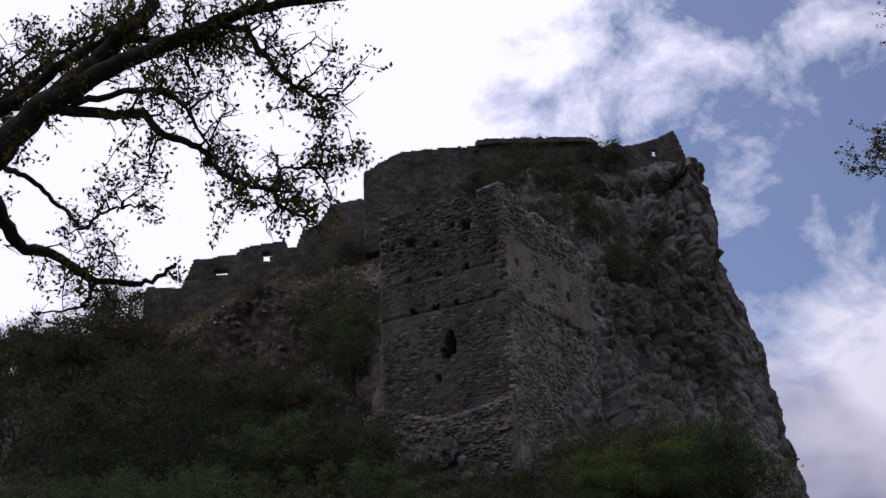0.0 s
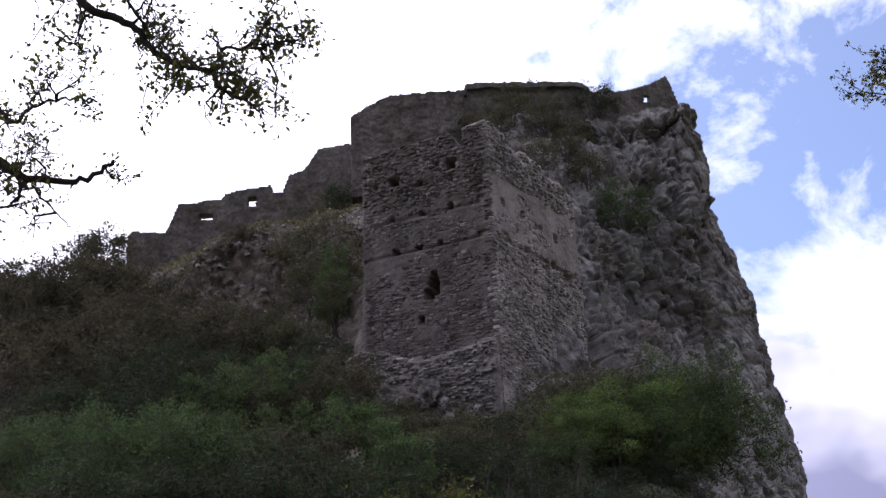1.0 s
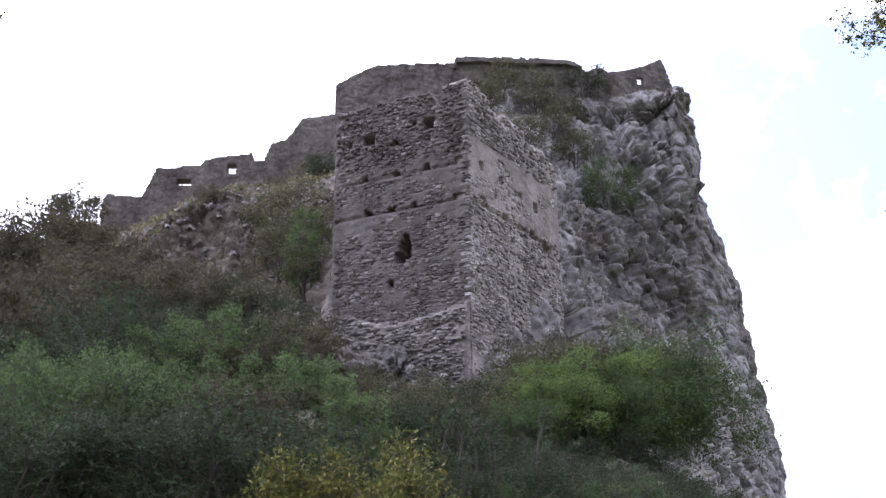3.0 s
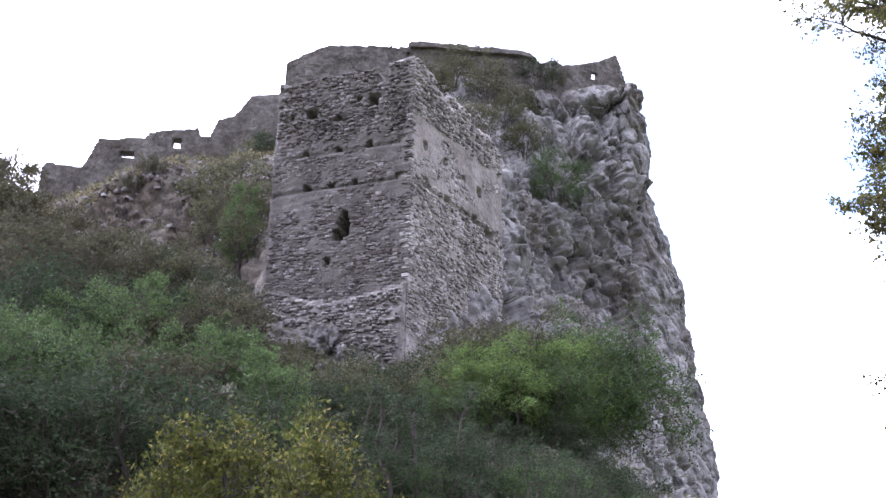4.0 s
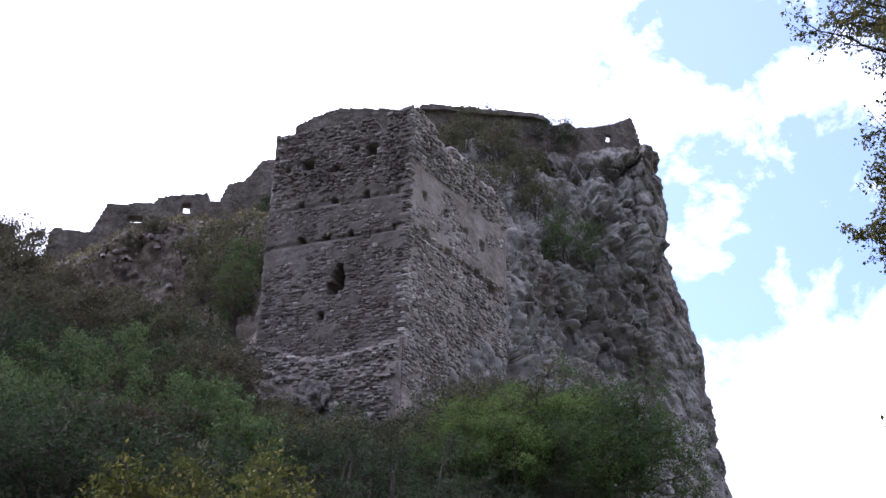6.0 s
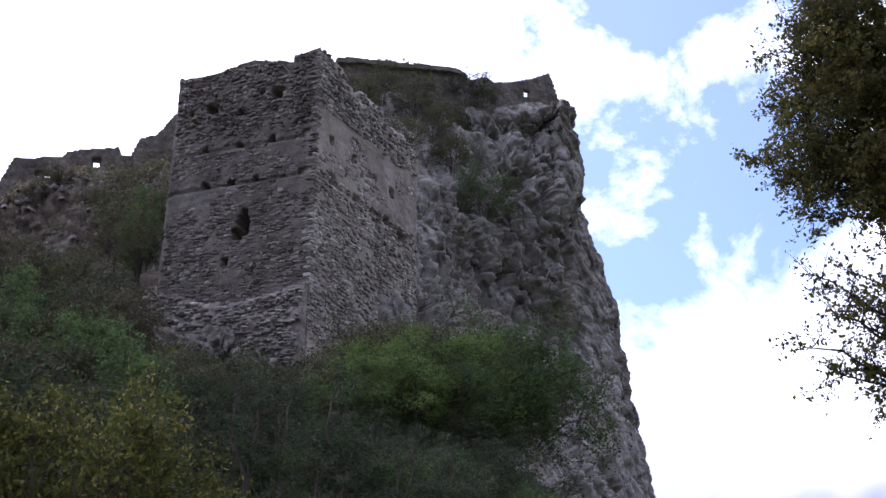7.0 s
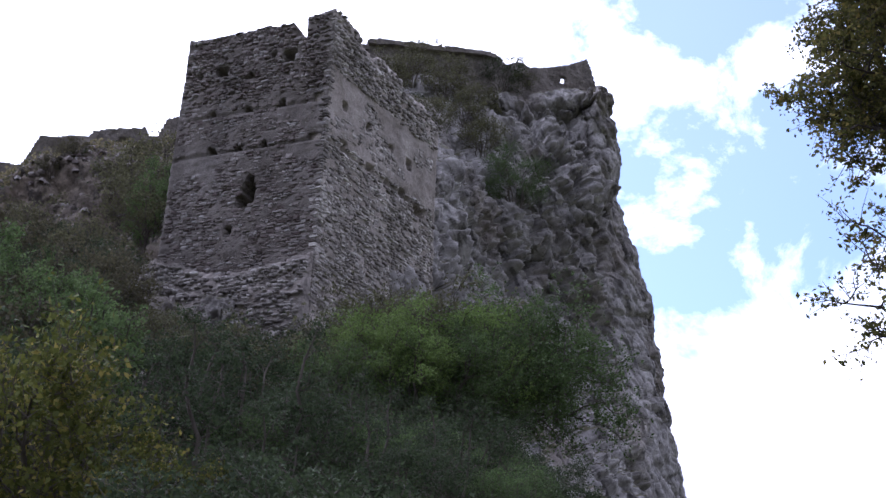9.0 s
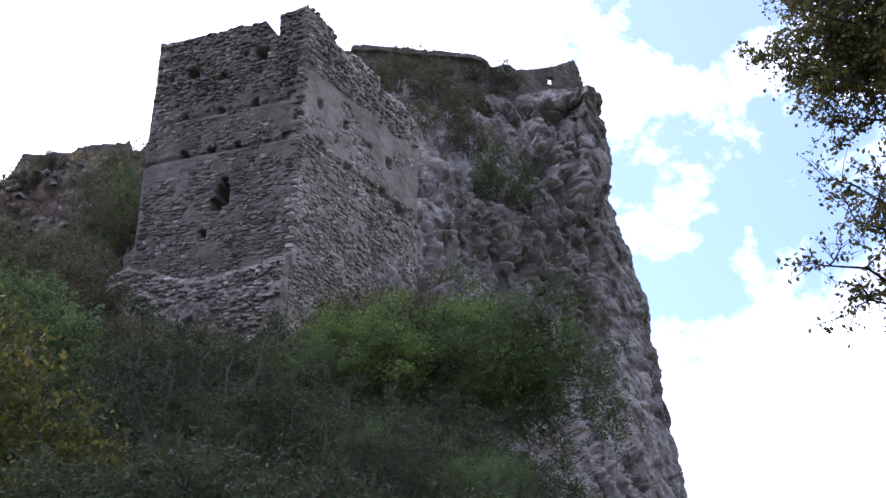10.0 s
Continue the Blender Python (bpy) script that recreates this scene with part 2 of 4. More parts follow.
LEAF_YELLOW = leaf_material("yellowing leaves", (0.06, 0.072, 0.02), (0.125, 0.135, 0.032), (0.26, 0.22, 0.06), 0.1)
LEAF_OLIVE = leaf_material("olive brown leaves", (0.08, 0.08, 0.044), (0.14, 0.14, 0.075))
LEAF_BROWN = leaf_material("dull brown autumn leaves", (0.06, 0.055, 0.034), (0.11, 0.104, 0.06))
# brightened leaves that carry the top light on the big shrub's dome
LEAF_LIT = leaf_material("top-lit yellow green leaves", (0.105, 0.155, 0.045), (0.185, 0.265, 0.08))
LEAF_DRY = leaf_material("dry pale grass", (0.12, 0.11, 0.06), (0.24, 0.21, 0.12))
LEAF_TREE = leaf_material("autumn tree leaves", (0.06, 0.066, 0.022), (0.13, 0.125, 0.04), (0.2, 0.16, 0.05), 0.1, 0.5)


# ---- mesh helpers ----
def mesh_of(name, verts, faces, material, smooth=False):
    me = bpy.data.meshes.new(name)
    me.from_pydata([tuple(v) for v in verts], [], [tuple(f) for f in faces])
    me.materials.append(material)
    if smooth:
        me.shade_smooth()
    me.update()
    return me


def mesh_quads(name, verts, quads, material, smooth=False):
    """A mesh from arrays of corners (n, 3) and of four-cornered faces (m, 4)."""
    verts, quads = np.asarray(verts, np.float32), np.asarray(quads, np.int32)
    me = bpy.data.meshes.new(name)
    me.vertices.add(len(verts))
    me.vertices.foreach_set("co", verts.ravel())
    me.loops.add(quads.size)
    me.loops.foreach_set("vertex_index", quads.ravel())
    me.polygons.add(len(quads))
    me.polygons.foreach_set("loop_start", np.arange(len(quads), dtype=np.int32) * 4)
    me.update(calc_edges=True)
    me.materials.append(material)
    if smooth:
        me.shade_smooth()
    return me


def part(name, me, parent, label="", kind=""):
    ob = new(name, me)
    ob.parent = parent
    return tagged(ob, label, kind=kind)


def empty(name, place=(0, 0, 0)):
    ob = new(name)
    ob.location = place
    return ob


def fbm(p, octaves=4):
    return noise.fractal(p, 0.9, 2.1, octaves, noise_basis="PERLIN_ORIGINAL")


def facets(q, depth, crack, width=0.13):
    """Broken rock: every block a tilted flat of its own, with cracks between the blocks."""
    dist, pts = noise.voronoi(q, distance_metric="CHEBYCHEV")
    c = pts[0]
    h = noise.cell_vector(c * 7.31)
    tilt = noise.cell_vector(c * 3.7 + Vector((11, 5, 2))) - Vector((0.5, 0.5, 0.5))
    gap = max(0.0, 1 - (dist[1] - dist[0]) / width)
    return depth * ((h.x - 0.5) * 0.9 + tilt.dot(q - c) * 0.9) - crack * gap


# ---- the castle rock ----
# Ribs from the foot of the slope up to the crown and down the far side, from left to right.
RIB_FAR = [(-72, 10, -1), (-72, 40, 5), (-72, 55, 9), (-72, 65, 12), (-72, 72, 15), (-72, 80, 18), (-72, 88, 21), (-72, 94, 24), (-72, 100, 26), (-72, 110, 28), (-72, 130, 28), (-72, 165, -1)]
RIB_WOOD = [(-36, 20, -1), (-36, 40, 6), (-35, 54, 12), (-35, 62, 16), (-35, 69, 21), (-35, 76, 27), (-35, 82, 32), (-35, 88, 35), (-35, 93, 37), (-35, 98, 38), (-35, 125, 38), (-36, 165, -1)]
RIB_LOW_WALL = [(-15, 19, -1), (-15, 34, 6), (-15, 46, 12), (-15, 53, 16), (-14.5, 59, 20.5), (-14, 63.5, 25.2), (-13.8, 66.6, 30.1), (-15, 74, 32), (-16, 82, 36), (-16, 90, 40), (-16, 125, 43), (-16, 165, -1)]
RIB_SHOULDER = [(-5, 19, -1), (-5, 32.5, 6), (-5, 42, 12), (-4.8, 48.0, 15), (-5.2, 53, 19), (-5.8, 60, 24.8), (-6.8, 66, 31.7), (-7.5, 76, 35.8), (-7, 84, 40.5), (-6, 90, 44), (-6, 125, 47), (-5, 165, -1)]
RIB_TOWER = [(2, 18.5, -1), (2, 32.5, 6), (1.6, 42.4, 11.6), (2.3, 45.9, 14.0), (3.0, 48.6, 20), (3, 52, 25), (4, 60.5, 32), (6, 70, 38), (6, 78, 43), (6, 83.8, 47), (6, 125, 48), (6, 165, -1)]
RIB_GULLY = [(9, 20, -1), (8.2, 34, 6), (7.2, 43.8, 12), (7.2, 48.6, 15.3), (7.8, 52.4, 20), (8.0, 57.5, 26), (10.0, 66.5, 32), (11.5, 74, 38), (11.5, 78.5, 43), (12, 83.8, 47), (12, 125, 48), (12, 165, -1)]
RIB_CLIFF = [(18, 45, -1), (16.6, 53, 6), (15.6, 58, 12), (15.1, 61, 15.5), (14.6, 65, 20), (13.8, 70, 26), (14.9, 73, 32), (16.8, 76, 38), (17.2, 78.5, 43), (18.3, 83.3, 48.2), (18, 125, 48), (18, 165, -1)]
RIB_EDGE = [(28.3, 81, -1), (27.6, 82, 6), (27.3, 83, 12), (26.6, 84, 17), (25.6, 84, 23.5), (25.6, 84, 27), (25.2, 84, 31.5), (23.25, 84, 38), (22.85, 84, 43), (22.3, 84.5, 48.1), (22, 122, 48), (22, 165, -1)]
RIB_BACK = [(27, 118, -1), (26.5, 118, 6), (26, 118, 12), (25.5, 118, 17), (24.5, 118, 23.5), (24, 118, 27), (23.5, 118, 31.5), (22.5, 118, 38), (22, 118, 43), (21.8, 118, 48.2), (21.5, 121, 48), (21, 165, -1)]
RIBS = np.array([RIB_FAR, RIB_WOOD, RIB_LOW_WALL, RIB_SHOULDER, RIB_TOWER, RIB_GULLY, RIB_CLIFF, RIB_EDGE, RIB_BACK], float)


def spline(knots, at):
    """Catmull-Rom through knots along axis 0, softened, at the parameters given."""
    k = len(knots)
    i = np.clip(np.floor(at).astype(int), 0, k - 2)
    f = (at - i).reshape((-1,) + (1,) * (knots.ndim - 1))
    a, b, c, d = knots[np.clip(i - 1, 0, k - 1)], knots[i], knots[i + 1], knots[np.clip(i + 2, 0, k - 1)]
    ma, mb = 0.4 * (c - a), 0.4 * (d - b)
    f2, f3 = f * f, f * f * f
    return (2 * f3 - 3 * f2 + 1) * b + (f3 - 2 * f2 + f) * ma + (3 * f2 - 2 * f3) * c + (f3 - f2) * mb


def hill():
    u = np.concatenate([np.linspace(0, 1, 16, False), np.linspace(1, 3, 110, False), np.linspace(3, 5, 110, False), np.linspace(5, 7.15, 330, False), np.linspace(7.15, 8, 30)])
    v = np.concatenate([np.linspace(0, 2, 70, False), np.linspace(2, 9.3, 580, False), np.linspace(9.3, 11, 30)])
    net = spline(RIBS, u)
    grid = spline(np.swapaxes(net, 0, 1), v)
    du, dv = np.gradient(grid, axis=1), np.gradient(grid, axis=0)
    nrm = np.cross(du, dv)
    nrm /= np.linalg.norm(nrm, axis=2, keepdims=True) + 1e-9
    rows, cols = grid.shape[:2]
    cave = Vector((16.7, 75.4, 38.2))
    for r in range(rows):
        vv = v[r]
        for c in range(cols):
            p = Vector(grid[r, c])
            n = Vector(nrm[r, c])
            uu = u[c]
            steep = max(0.0, min(1.0, (0.8 - n.z) / 0.4))
            bare = max(0.25, min(1.0, (uu - 4.3) / 0.8)) * steep + 0.25 * (1 - steep)
            if 2.0 < uu < 4.0 and vv > 4.5:
                bare = max(bare, 0.42 * steep)
            if 3.2 < uu < 5.0 and 2.5 < vv < 6.5:
                bare = max(bare, 0.65 * steep)
            slant = Vector((p.x * 0.857 + p.z * 0.515, p.y * 0.35, (p.z * 0.857 - p.x * 0.515) * 0.5))
            d = 1.3 * fbm(p * 0.11, 3)
            slant += Vector((fbm(p * 0.9, 3), fbm(p * 0.9 + Vector((9, 1, 4)), 3), fbm(p * 0.9 + Vector((2, 7, 4)), 3))) * 0.07
            d += bare * (facets(slant * 0.3, 1.3, 0.5) + facets(slant * 0.8 + Vector((3, 8, 1)), 0.7, 0.4, 0.22) + facets(p * 1.7 + Vector((1, 2, 8)), 0.12, 0.1, 0.4) + facets(p * 0.85 + Vector((5, 1, 2)), 0.35, 0.3, 0.25))
            for freq, wide, deep in ((0.31, 0.08, 1.2), (0.83, 0.16, 0.5)):
                bed = slant.x * freq + p.z * freq * 0.06 + 0.45 * noise.noise(p * 0.35 + Vector((freq * 9, 2, 5)))
                f = abs(bed - math.floor(bed) - 0.5)
                if f < wide:
                    d -= deep * bare * (1 - f / wide) * max(0.0, min(1.0, 0.35 + 2.2 * noise.noise(p * 0.3 + Vector((freq * 5, 7, 1)))))
            for freq, amp in ((0.23, 0.8), (0.7, 0.3)):
                bed = slant.x * freq - p.y * freq * 0.25 + 0.3 * noise.noise(p * 0.22 / freq ** 0.5)
                f = bed - math.floor(bed)
                d += amp * bare * (min(f / 0.9, (1 - f) / 0.1) - 0.5)
            d += 0.07 * bare * fbm(p * 3.2, 4)
            if uu > 5:
                # hollow under the crown and the long slot across the face
                away = p - cave
                d -= 4.6 * max(0.0, min(1.0, 5.0 * (1 - math.sqrt(away.x ** 2 + (away.y * 0.3) ** 2 + away.z ** 2) / 1.0)))
                for top, foot, wide, deep in (((12.3, 33.0), (16.0, 19.0), 0.6, 3.4), ((14.6, 35.0), (17.6, 26.0), 0.6, 1.6), ((19.8, 41.0), (20.6, 37.5), 0.5, 0.8)):
                    w = (top[1] - p.z) / (top[1] - foot[1])
                    if -0.1 < w < 1.1:
                        off = abs(p.x - top[0] - (foot[0] - top[0]) * w + 0.35 * noise.noise(p * 0.8))
                        d -= deep * max(0.0, min(1.0, 1.8 * (1 - off / wide))) * max(0.0, min(1.0, 4 * (1.1 - w), 0.25 + max(0.0, (w - 0.5) / 0.25)))
                if uu > 6.5:
                    d *= 0.4
            if vv > 9.3 or uu < 0.7:
                d *= 0.5
            near = max(0.0, 1 - ((p.x - 2.5) ** 2 + (p.y - 48) ** 2) / 60)
            d *= 1 - 0.4 * near
            grid[r, c] = p + n * d
    i = np.arange(rows * cols).reshape(rows, cols)
    quads = np.stack([i[:-1, :-1], i[:-1, 1:], i[1:, 1:], i[1:, :-1]], -1).reshape(-1, 4)
    ob = new("castle_rock", mesh_quads("castle_rock", grid.reshape(-1, 3), quads, ROCK))
    return tagged(ob, "steep grey limestone crag with grassy ledges under the castle", "rock", kind="structure")


ROCK_OB = hill()

# ground: one sheet to the horizon, under the path
gv, gq = [], []
ring = [0, 6, 14, 30, 60, 120, 300, 900, 2500]
for r in ring:
    for k in range(40):
        a = 2 * math.pi * k / 40
        z = -1.0 - (0.02 * max(0, r - 60) if r < 400 else 6.8)
        gv.append((2 + r * math.cos(a), 6 + r * math.sin(a), z + (0.08 * noise.noise(Vector((r * math.cos(a) * 0.3, r * math.sin(a) * 0.3, 0))) if r else 0)))
for j in range(len(ring) - 1):
    for k in range(40):
        gq.append((j * 40 + k, (j + 1) * 40 + k, (j + 1) * 40 + (k + 1) % 40, j * 40 + (k + 1) % 40))
ground = tagged(new("ground", mesh_quads("ground", gv, gq, GROUND, True)), "grassy ground with worn gravel at the foot of the crag", "ground", kind="structure")

from mathutils.bvhtree import BVHTree
rock_me = ROCK_OB.data
ROCK_TREE = BVHTree.FromPolygons([v.co for v in rock_me.vertices], [p.vertices for p in rock_me.polygons])


def drop(x, y):
    """The height of the rock or ground under a point of the plan."""
    hit = ROCK_TREE.ray_cast(Vector((x, y, 90)), Vector((0, 0, -1)))
    return max(-1.0, hit[0].z) if hit[0] else -1.0


# ---- ruined walls ----
def ruin_wall(name, origin, along, width, thick, low, top, gaps, cell, material, parent, rough=0.03, recess=(), label="", seed=0.0, batter=0.0):
    """An upright wall of thickness thick behind its face, from low(s) to top(s), with through gaps and blind recesses (s0, s1, z0, z1, depth)."""
    along = Vector(along).normalized()
    back = Vector((-along.y, along.x, 0))
    o = Vector(origin)
    zl = min(low(s * width / 20) for s in range(21))
    zh = max(top(s * width / 40) for s in range(41)) + 0.3
    nx, nz = max(2, int(round(width / cell))), int(math.ceil((zh - zl) / cell))
    dx = width / nx

    def inside(i, j):
        if not (0 <= i < nx and 0 <= j < nz):
            return False
        s, z = (i + 0.5) * dx, zl + (j + 0.5) * cell
        rag = 0.10 * noise.noise(Vector((s * 1.7 + seed, z * 0.8, 3.1)))
        if z > top(s) + rag or z < low(s) + rag:
            return False
        for s0, s1, z0, z1 in gaps:
            if s0 < s + rag * 0.6 < s1 and z0 < z + rag * 0.6 < z1:
                return False
        return True

    mask = [[inside(i, j) for j in range(nz)] for i in range(nx)]
    verts, index, quads = [], {}, []

    def vert(i, j, side):
        key = (i, j, side)
        if key not in index:
            s, z = i * dx, zl + j * cell
            q = Vector((s * 1.0 + seed, side * 9.0, z))
            d = rough * (fbm(q * 1.3, 3) + 0.8 * fbm(q * 5.0, 2))
            jit = 0.25 * cell
            s += jit * noise.noise(q * 7.3)
            z += jit * noise.noise(q * 7.3 + Vector((5, 5, 5)))
            depth = thick if side else 0.0
            if not side:
                d -= batter * max(0.0, (zl + nz * cell) - z)
                for s0, s1, z0, z1, deep in recess:
                    wob = 0.05 * noise.noise(q * 4.0)
                    if s0 < s + wob < s1 and z0 < z + wob < z1:
                        depth, d = deep, 0.0
            pos = o + along * s + back * (depth + d)
            pos.z = z
            index[key] = len(verts)
            verts.append(pos)
        return index[key]

    for i in range(nx):
        for j in range(nz):
            if not mask[i][j]:
                continue
            quads.append((vert(i, j, 0), vert(i + 1, j, 0), vert(i + 1, j + 1, 0), vert(i, j + 1, 0)))
            quads.append((vert(i, j, 1), vert(i, j + 1, 1), vert(i + 1, j + 1, 1), vert(i + 1, j, 1)))
            for di, dj, a, b in ((-1, 0, (0, 0), (0, 1)), (1, 0, (1, 1), (1, 0)), (0, -1, (1, 0), (0, 0)), (0, 1, (0, 1), (1, 1))):
                ni, nj = i + di, j + dj
                if not (0 <= ni < nx and 0 <= nj < nz and mask[ni][nj]):
                    quads.append((vert(i + a[0], j + a[1], 0), vert(i + b[0], j + b[1], 0), vert(i + b[0], j + b[1], 1), vert(i + a[0], j + a[1], 1)))
    me = mesh_quads(name, [tuple(p) for p in verts], quads, material)
    if parent is None:
        return new(name, me)
    return part(name, me, parent, label)


def profile(*pts):
    """A broken line of (s, z)."""
    def at(s):
        if s <= pts[0][0]:
            return pts[0][1]
        for (a, za), (b, zb) in zip(pts, pts[1:]):
            if s <= b:
                return za + (zb - za) * (s - a) / max(1e-6, b - a)
        return pts[-1][1]
    return at


# ---- the tower on the spur ----
CORNER = Vector((3.15, 45.70, 0))
LEFT_DIR, RIGHT_DIR = Vector((0.914, -0.407, 0)).normalized(), Vector((0.592, 0.806, 0)).normalized()
LEFT_W, RIGHT_W = 6.2, 7.4
LEFT_O = CORNER - LEFT_DIR * LEFT_W
tower = tagged(empty("castle_tower", (1.5, 49.0, 15.0)), "ruined square rubble-stone tower with putlog holes on the crag", "tower")
tower.matrix_world = Matrix.Translation((0, 0, 0))


def hole(s, z, w=0.2, h=0.18, deep=0.88):
    return (s - w * 0.52, s + w * 0.52, z - h * 0.55, z + h * 0.55, deep)


# distances along the left face run from its far edge to the corner
left_holes = [hole(LEFT_W - d, z, w, h) for d, z, w, h in (
    (0.38, 23.13, 0.34, 0.2), (1.85, 23.12, 0.2, 0.2), (3.24, 23.1, 0.22, 0.2), (4.71, 23.05, 0.18, 0.18),
    (0.42, 21.47, 0.42, 0.2), (2.43, 21.46, 0.2, 0.2), (3.44, 21.45, 0.22, 0.2), (4.57, 21.5, 0.26, 0.22),
    (1.75, 25.15, 0.42, 0.42), (4.54, 24.92, 0.46, 0.4), (2.4, 25.3, 0.2, 0.2), (3.48, 18.08, 0.2, 0.26), (3.3, 24.55, 0.36, 0.2), (5.5, 24.9, 0.2, 0.2))]
# the window: a ragged breach, narrow above
left_holes += [(0.1, 6.1, 21.3, 21.4, 0.09), (0.4, 6.1, 22.95, 23.04, 0.08)]
left_holes += [(LEFT_W - 3.05, LEFT_W - 2.55, 19.15, 19.9, 0.95), (LEFT_W - 2.9, LEFT_W - 2.64, 19.85, 20.2, 0.95), (LEFT_W - 3.26, LEFT_W - 2.8, 18.95, 19.4, 0.95)]
right_holes = [hole(d, z, w * 1.1, h * 1.1) for d, z, w, h in (
    (1.05, 23.2, 0.22, 0.26), (2.56, 23.12, 0.26, 0.26), (4.07, 23.0, 0.2, 0.2), (5.37, 22.9, 0.3, 0.34),
    (1.15, 21.55, 0.26, 0.26), (2.81, 21.43, 0.32, 0.24), (4.96, 21.4, 0.3, 0.3), (6.2, 21.15, 0.6, 0.26), (3.9, 21.5, 0.16, 0.16))]
right_holes += [(0.1, 7.2, 21.28, 21.38, 0.1)]
left_low = profile((0, 14.0), (6.2, 13.2))
left_top = profile((0, 26.66), (4.42, 26.66), (4.6, 26.6), (4.61, 25.9), (5.12, 25.85), (5.13, 26.8), (6.2, 26.9))
right_low = profile((0, 13.2), (7.4, 15))
right_top = profile((0, 26.95), (1.6, 26.75), (1.75, 26.3), (2.6, 26.2), (2.9, 26.5), (4.55, 26.4), (4.65, 25.95), (6.2, 26.1), (6.7, 25.9), (7.4, 25.6))
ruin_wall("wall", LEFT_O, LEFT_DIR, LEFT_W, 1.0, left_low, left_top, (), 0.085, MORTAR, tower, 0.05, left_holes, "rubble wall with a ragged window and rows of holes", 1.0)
# right face: same masonry, its brighter light painted into the paler mortar
ruin_wall("wall", CORNER, RIGHT_DIR, RIGHT_W, 1.0, right_low, right_top, (), 0.085, LIT_MORTAR, tower, 0.05, right_holes, "rubble wall in a lit tone with rows of square holes", 30.0)
BACK_O = CORNER + RIGHT_DIR * RIGHT_W
ruin_wall("wall", BACK_O - LEFT_DIR * 0.9 - RIGHT_DIR * 0.1, -LEFT_DIR, LEFT_W - 1.0, 0.9, profile((0, 16), (6.2, 18)), profile((0, 25.4), (6.2, 25.8)), (), 0.2, MORTAR, tower, 0.05, (), "", 60.0)
ruin_wall("wall", LEFT_O + RIGHT_DIR * RIGHT_W + LEFT_DIR * 0.1, -RIGHT_DIR, RIGHT_W - 0.9, 0.9, profile((0, 16), (7.4, 14)), profile((0, 25.6), (7.4, 26.6)), (), 0.2, MORTAR, tower, 0.05, (), "", 80.0)


# ---- stones of the tower ----
def stone_verts(w, h, d, rng):
    """An irregular block with a chamfered front: eight corners, front at -d."""
    pts = []
    for depth, inset in ((0.06, 0.0), (-d * 0.45, 0.05), (-d, 0.38)):
        for sx, sz in ((-1, -1), (1, -1), (1, 1), (-1, 1)):
            pts.append((sx * w / 2 * (1 - inset) + rng.uniform(-0.11, 0.11) * w, depth + (rng.uniform(-0.012, 0.012) if depth < 0 else 0), sz * h / 2 * (1 - inset) + rng.uniform(-0.14, 0.14) * h))
    return pts


STONE_FACES = [(0, 1, 5, 4), (1, 2, 6, 5), (2, 3, 7, 6), (3, 0, 4, 7), (4, 5, 9, 8), (5, 6, 10, 9), (6, 7, 11, 10), (7, 4, 8, 11), (8, 9, 10, 11)]
stone_rng = random.Random(11)
LIT_SHAPES = [mesh_of("stone", stone_verts(1, 1, 1, stone_rng), STONE_FACES, LIT_STONE_ONE) for _ in range(14)]
STONE_SHAPES = [mesh_of("stone", stone_verts(1, 1, 1, stone_rng), STONE_FACES, STONE_ONE) for _ in range(14)]


def coursed(width, low, top, holes, rng, proud, course=(0.06, 0.14), length=(0.1, 0.34)):
    """Places for rubble stones on a face: (s, z, w, h, how proud)."""
    z = min(low(s * width / 20) for s in range(21)) - 0.1
    zmax = max(top(s * width / 40) for s in range(41))
    while z < zmax:
        h = rng.uniform(*course)
        s = rng.uniform(-0.1, 0.1)
        while s < width:
            w = rng.uniform(*length)
            sc, zc = s + w / 2, z + h / 2 + 0.16 * noise.noise(Vector((s * 0.5, z * 0.4, 2))) + rng.uniform(-0.03, 0.03)
            free = low(sc) < zc < top(sc) - h * 0.3 and s > 0.02 and s + w < width - 0.02
            for s0, s1, z0, z1, _ in holes:
                if s0 - w * 0.4 < sc < s1 + w * 0.4 and z0 - h * 0.4 < zc < z1 + h * 0.4:
                    free = False
            p = proud(sc, zc)
            bare_patch = noise.noise(Vector((sc * 0.9, zc * 1.6, 7.7)))
            if free and p > 0 and rng.random() < (0.94 if bare_patch < 0.12 else 0.72):
                yield sc, zc, w * rng.uniform(0.7, 1.02), h * rng.uniform(0.6, 1.1), p * rng.uniform(0.15, 1.6)
            s += w
        z += h


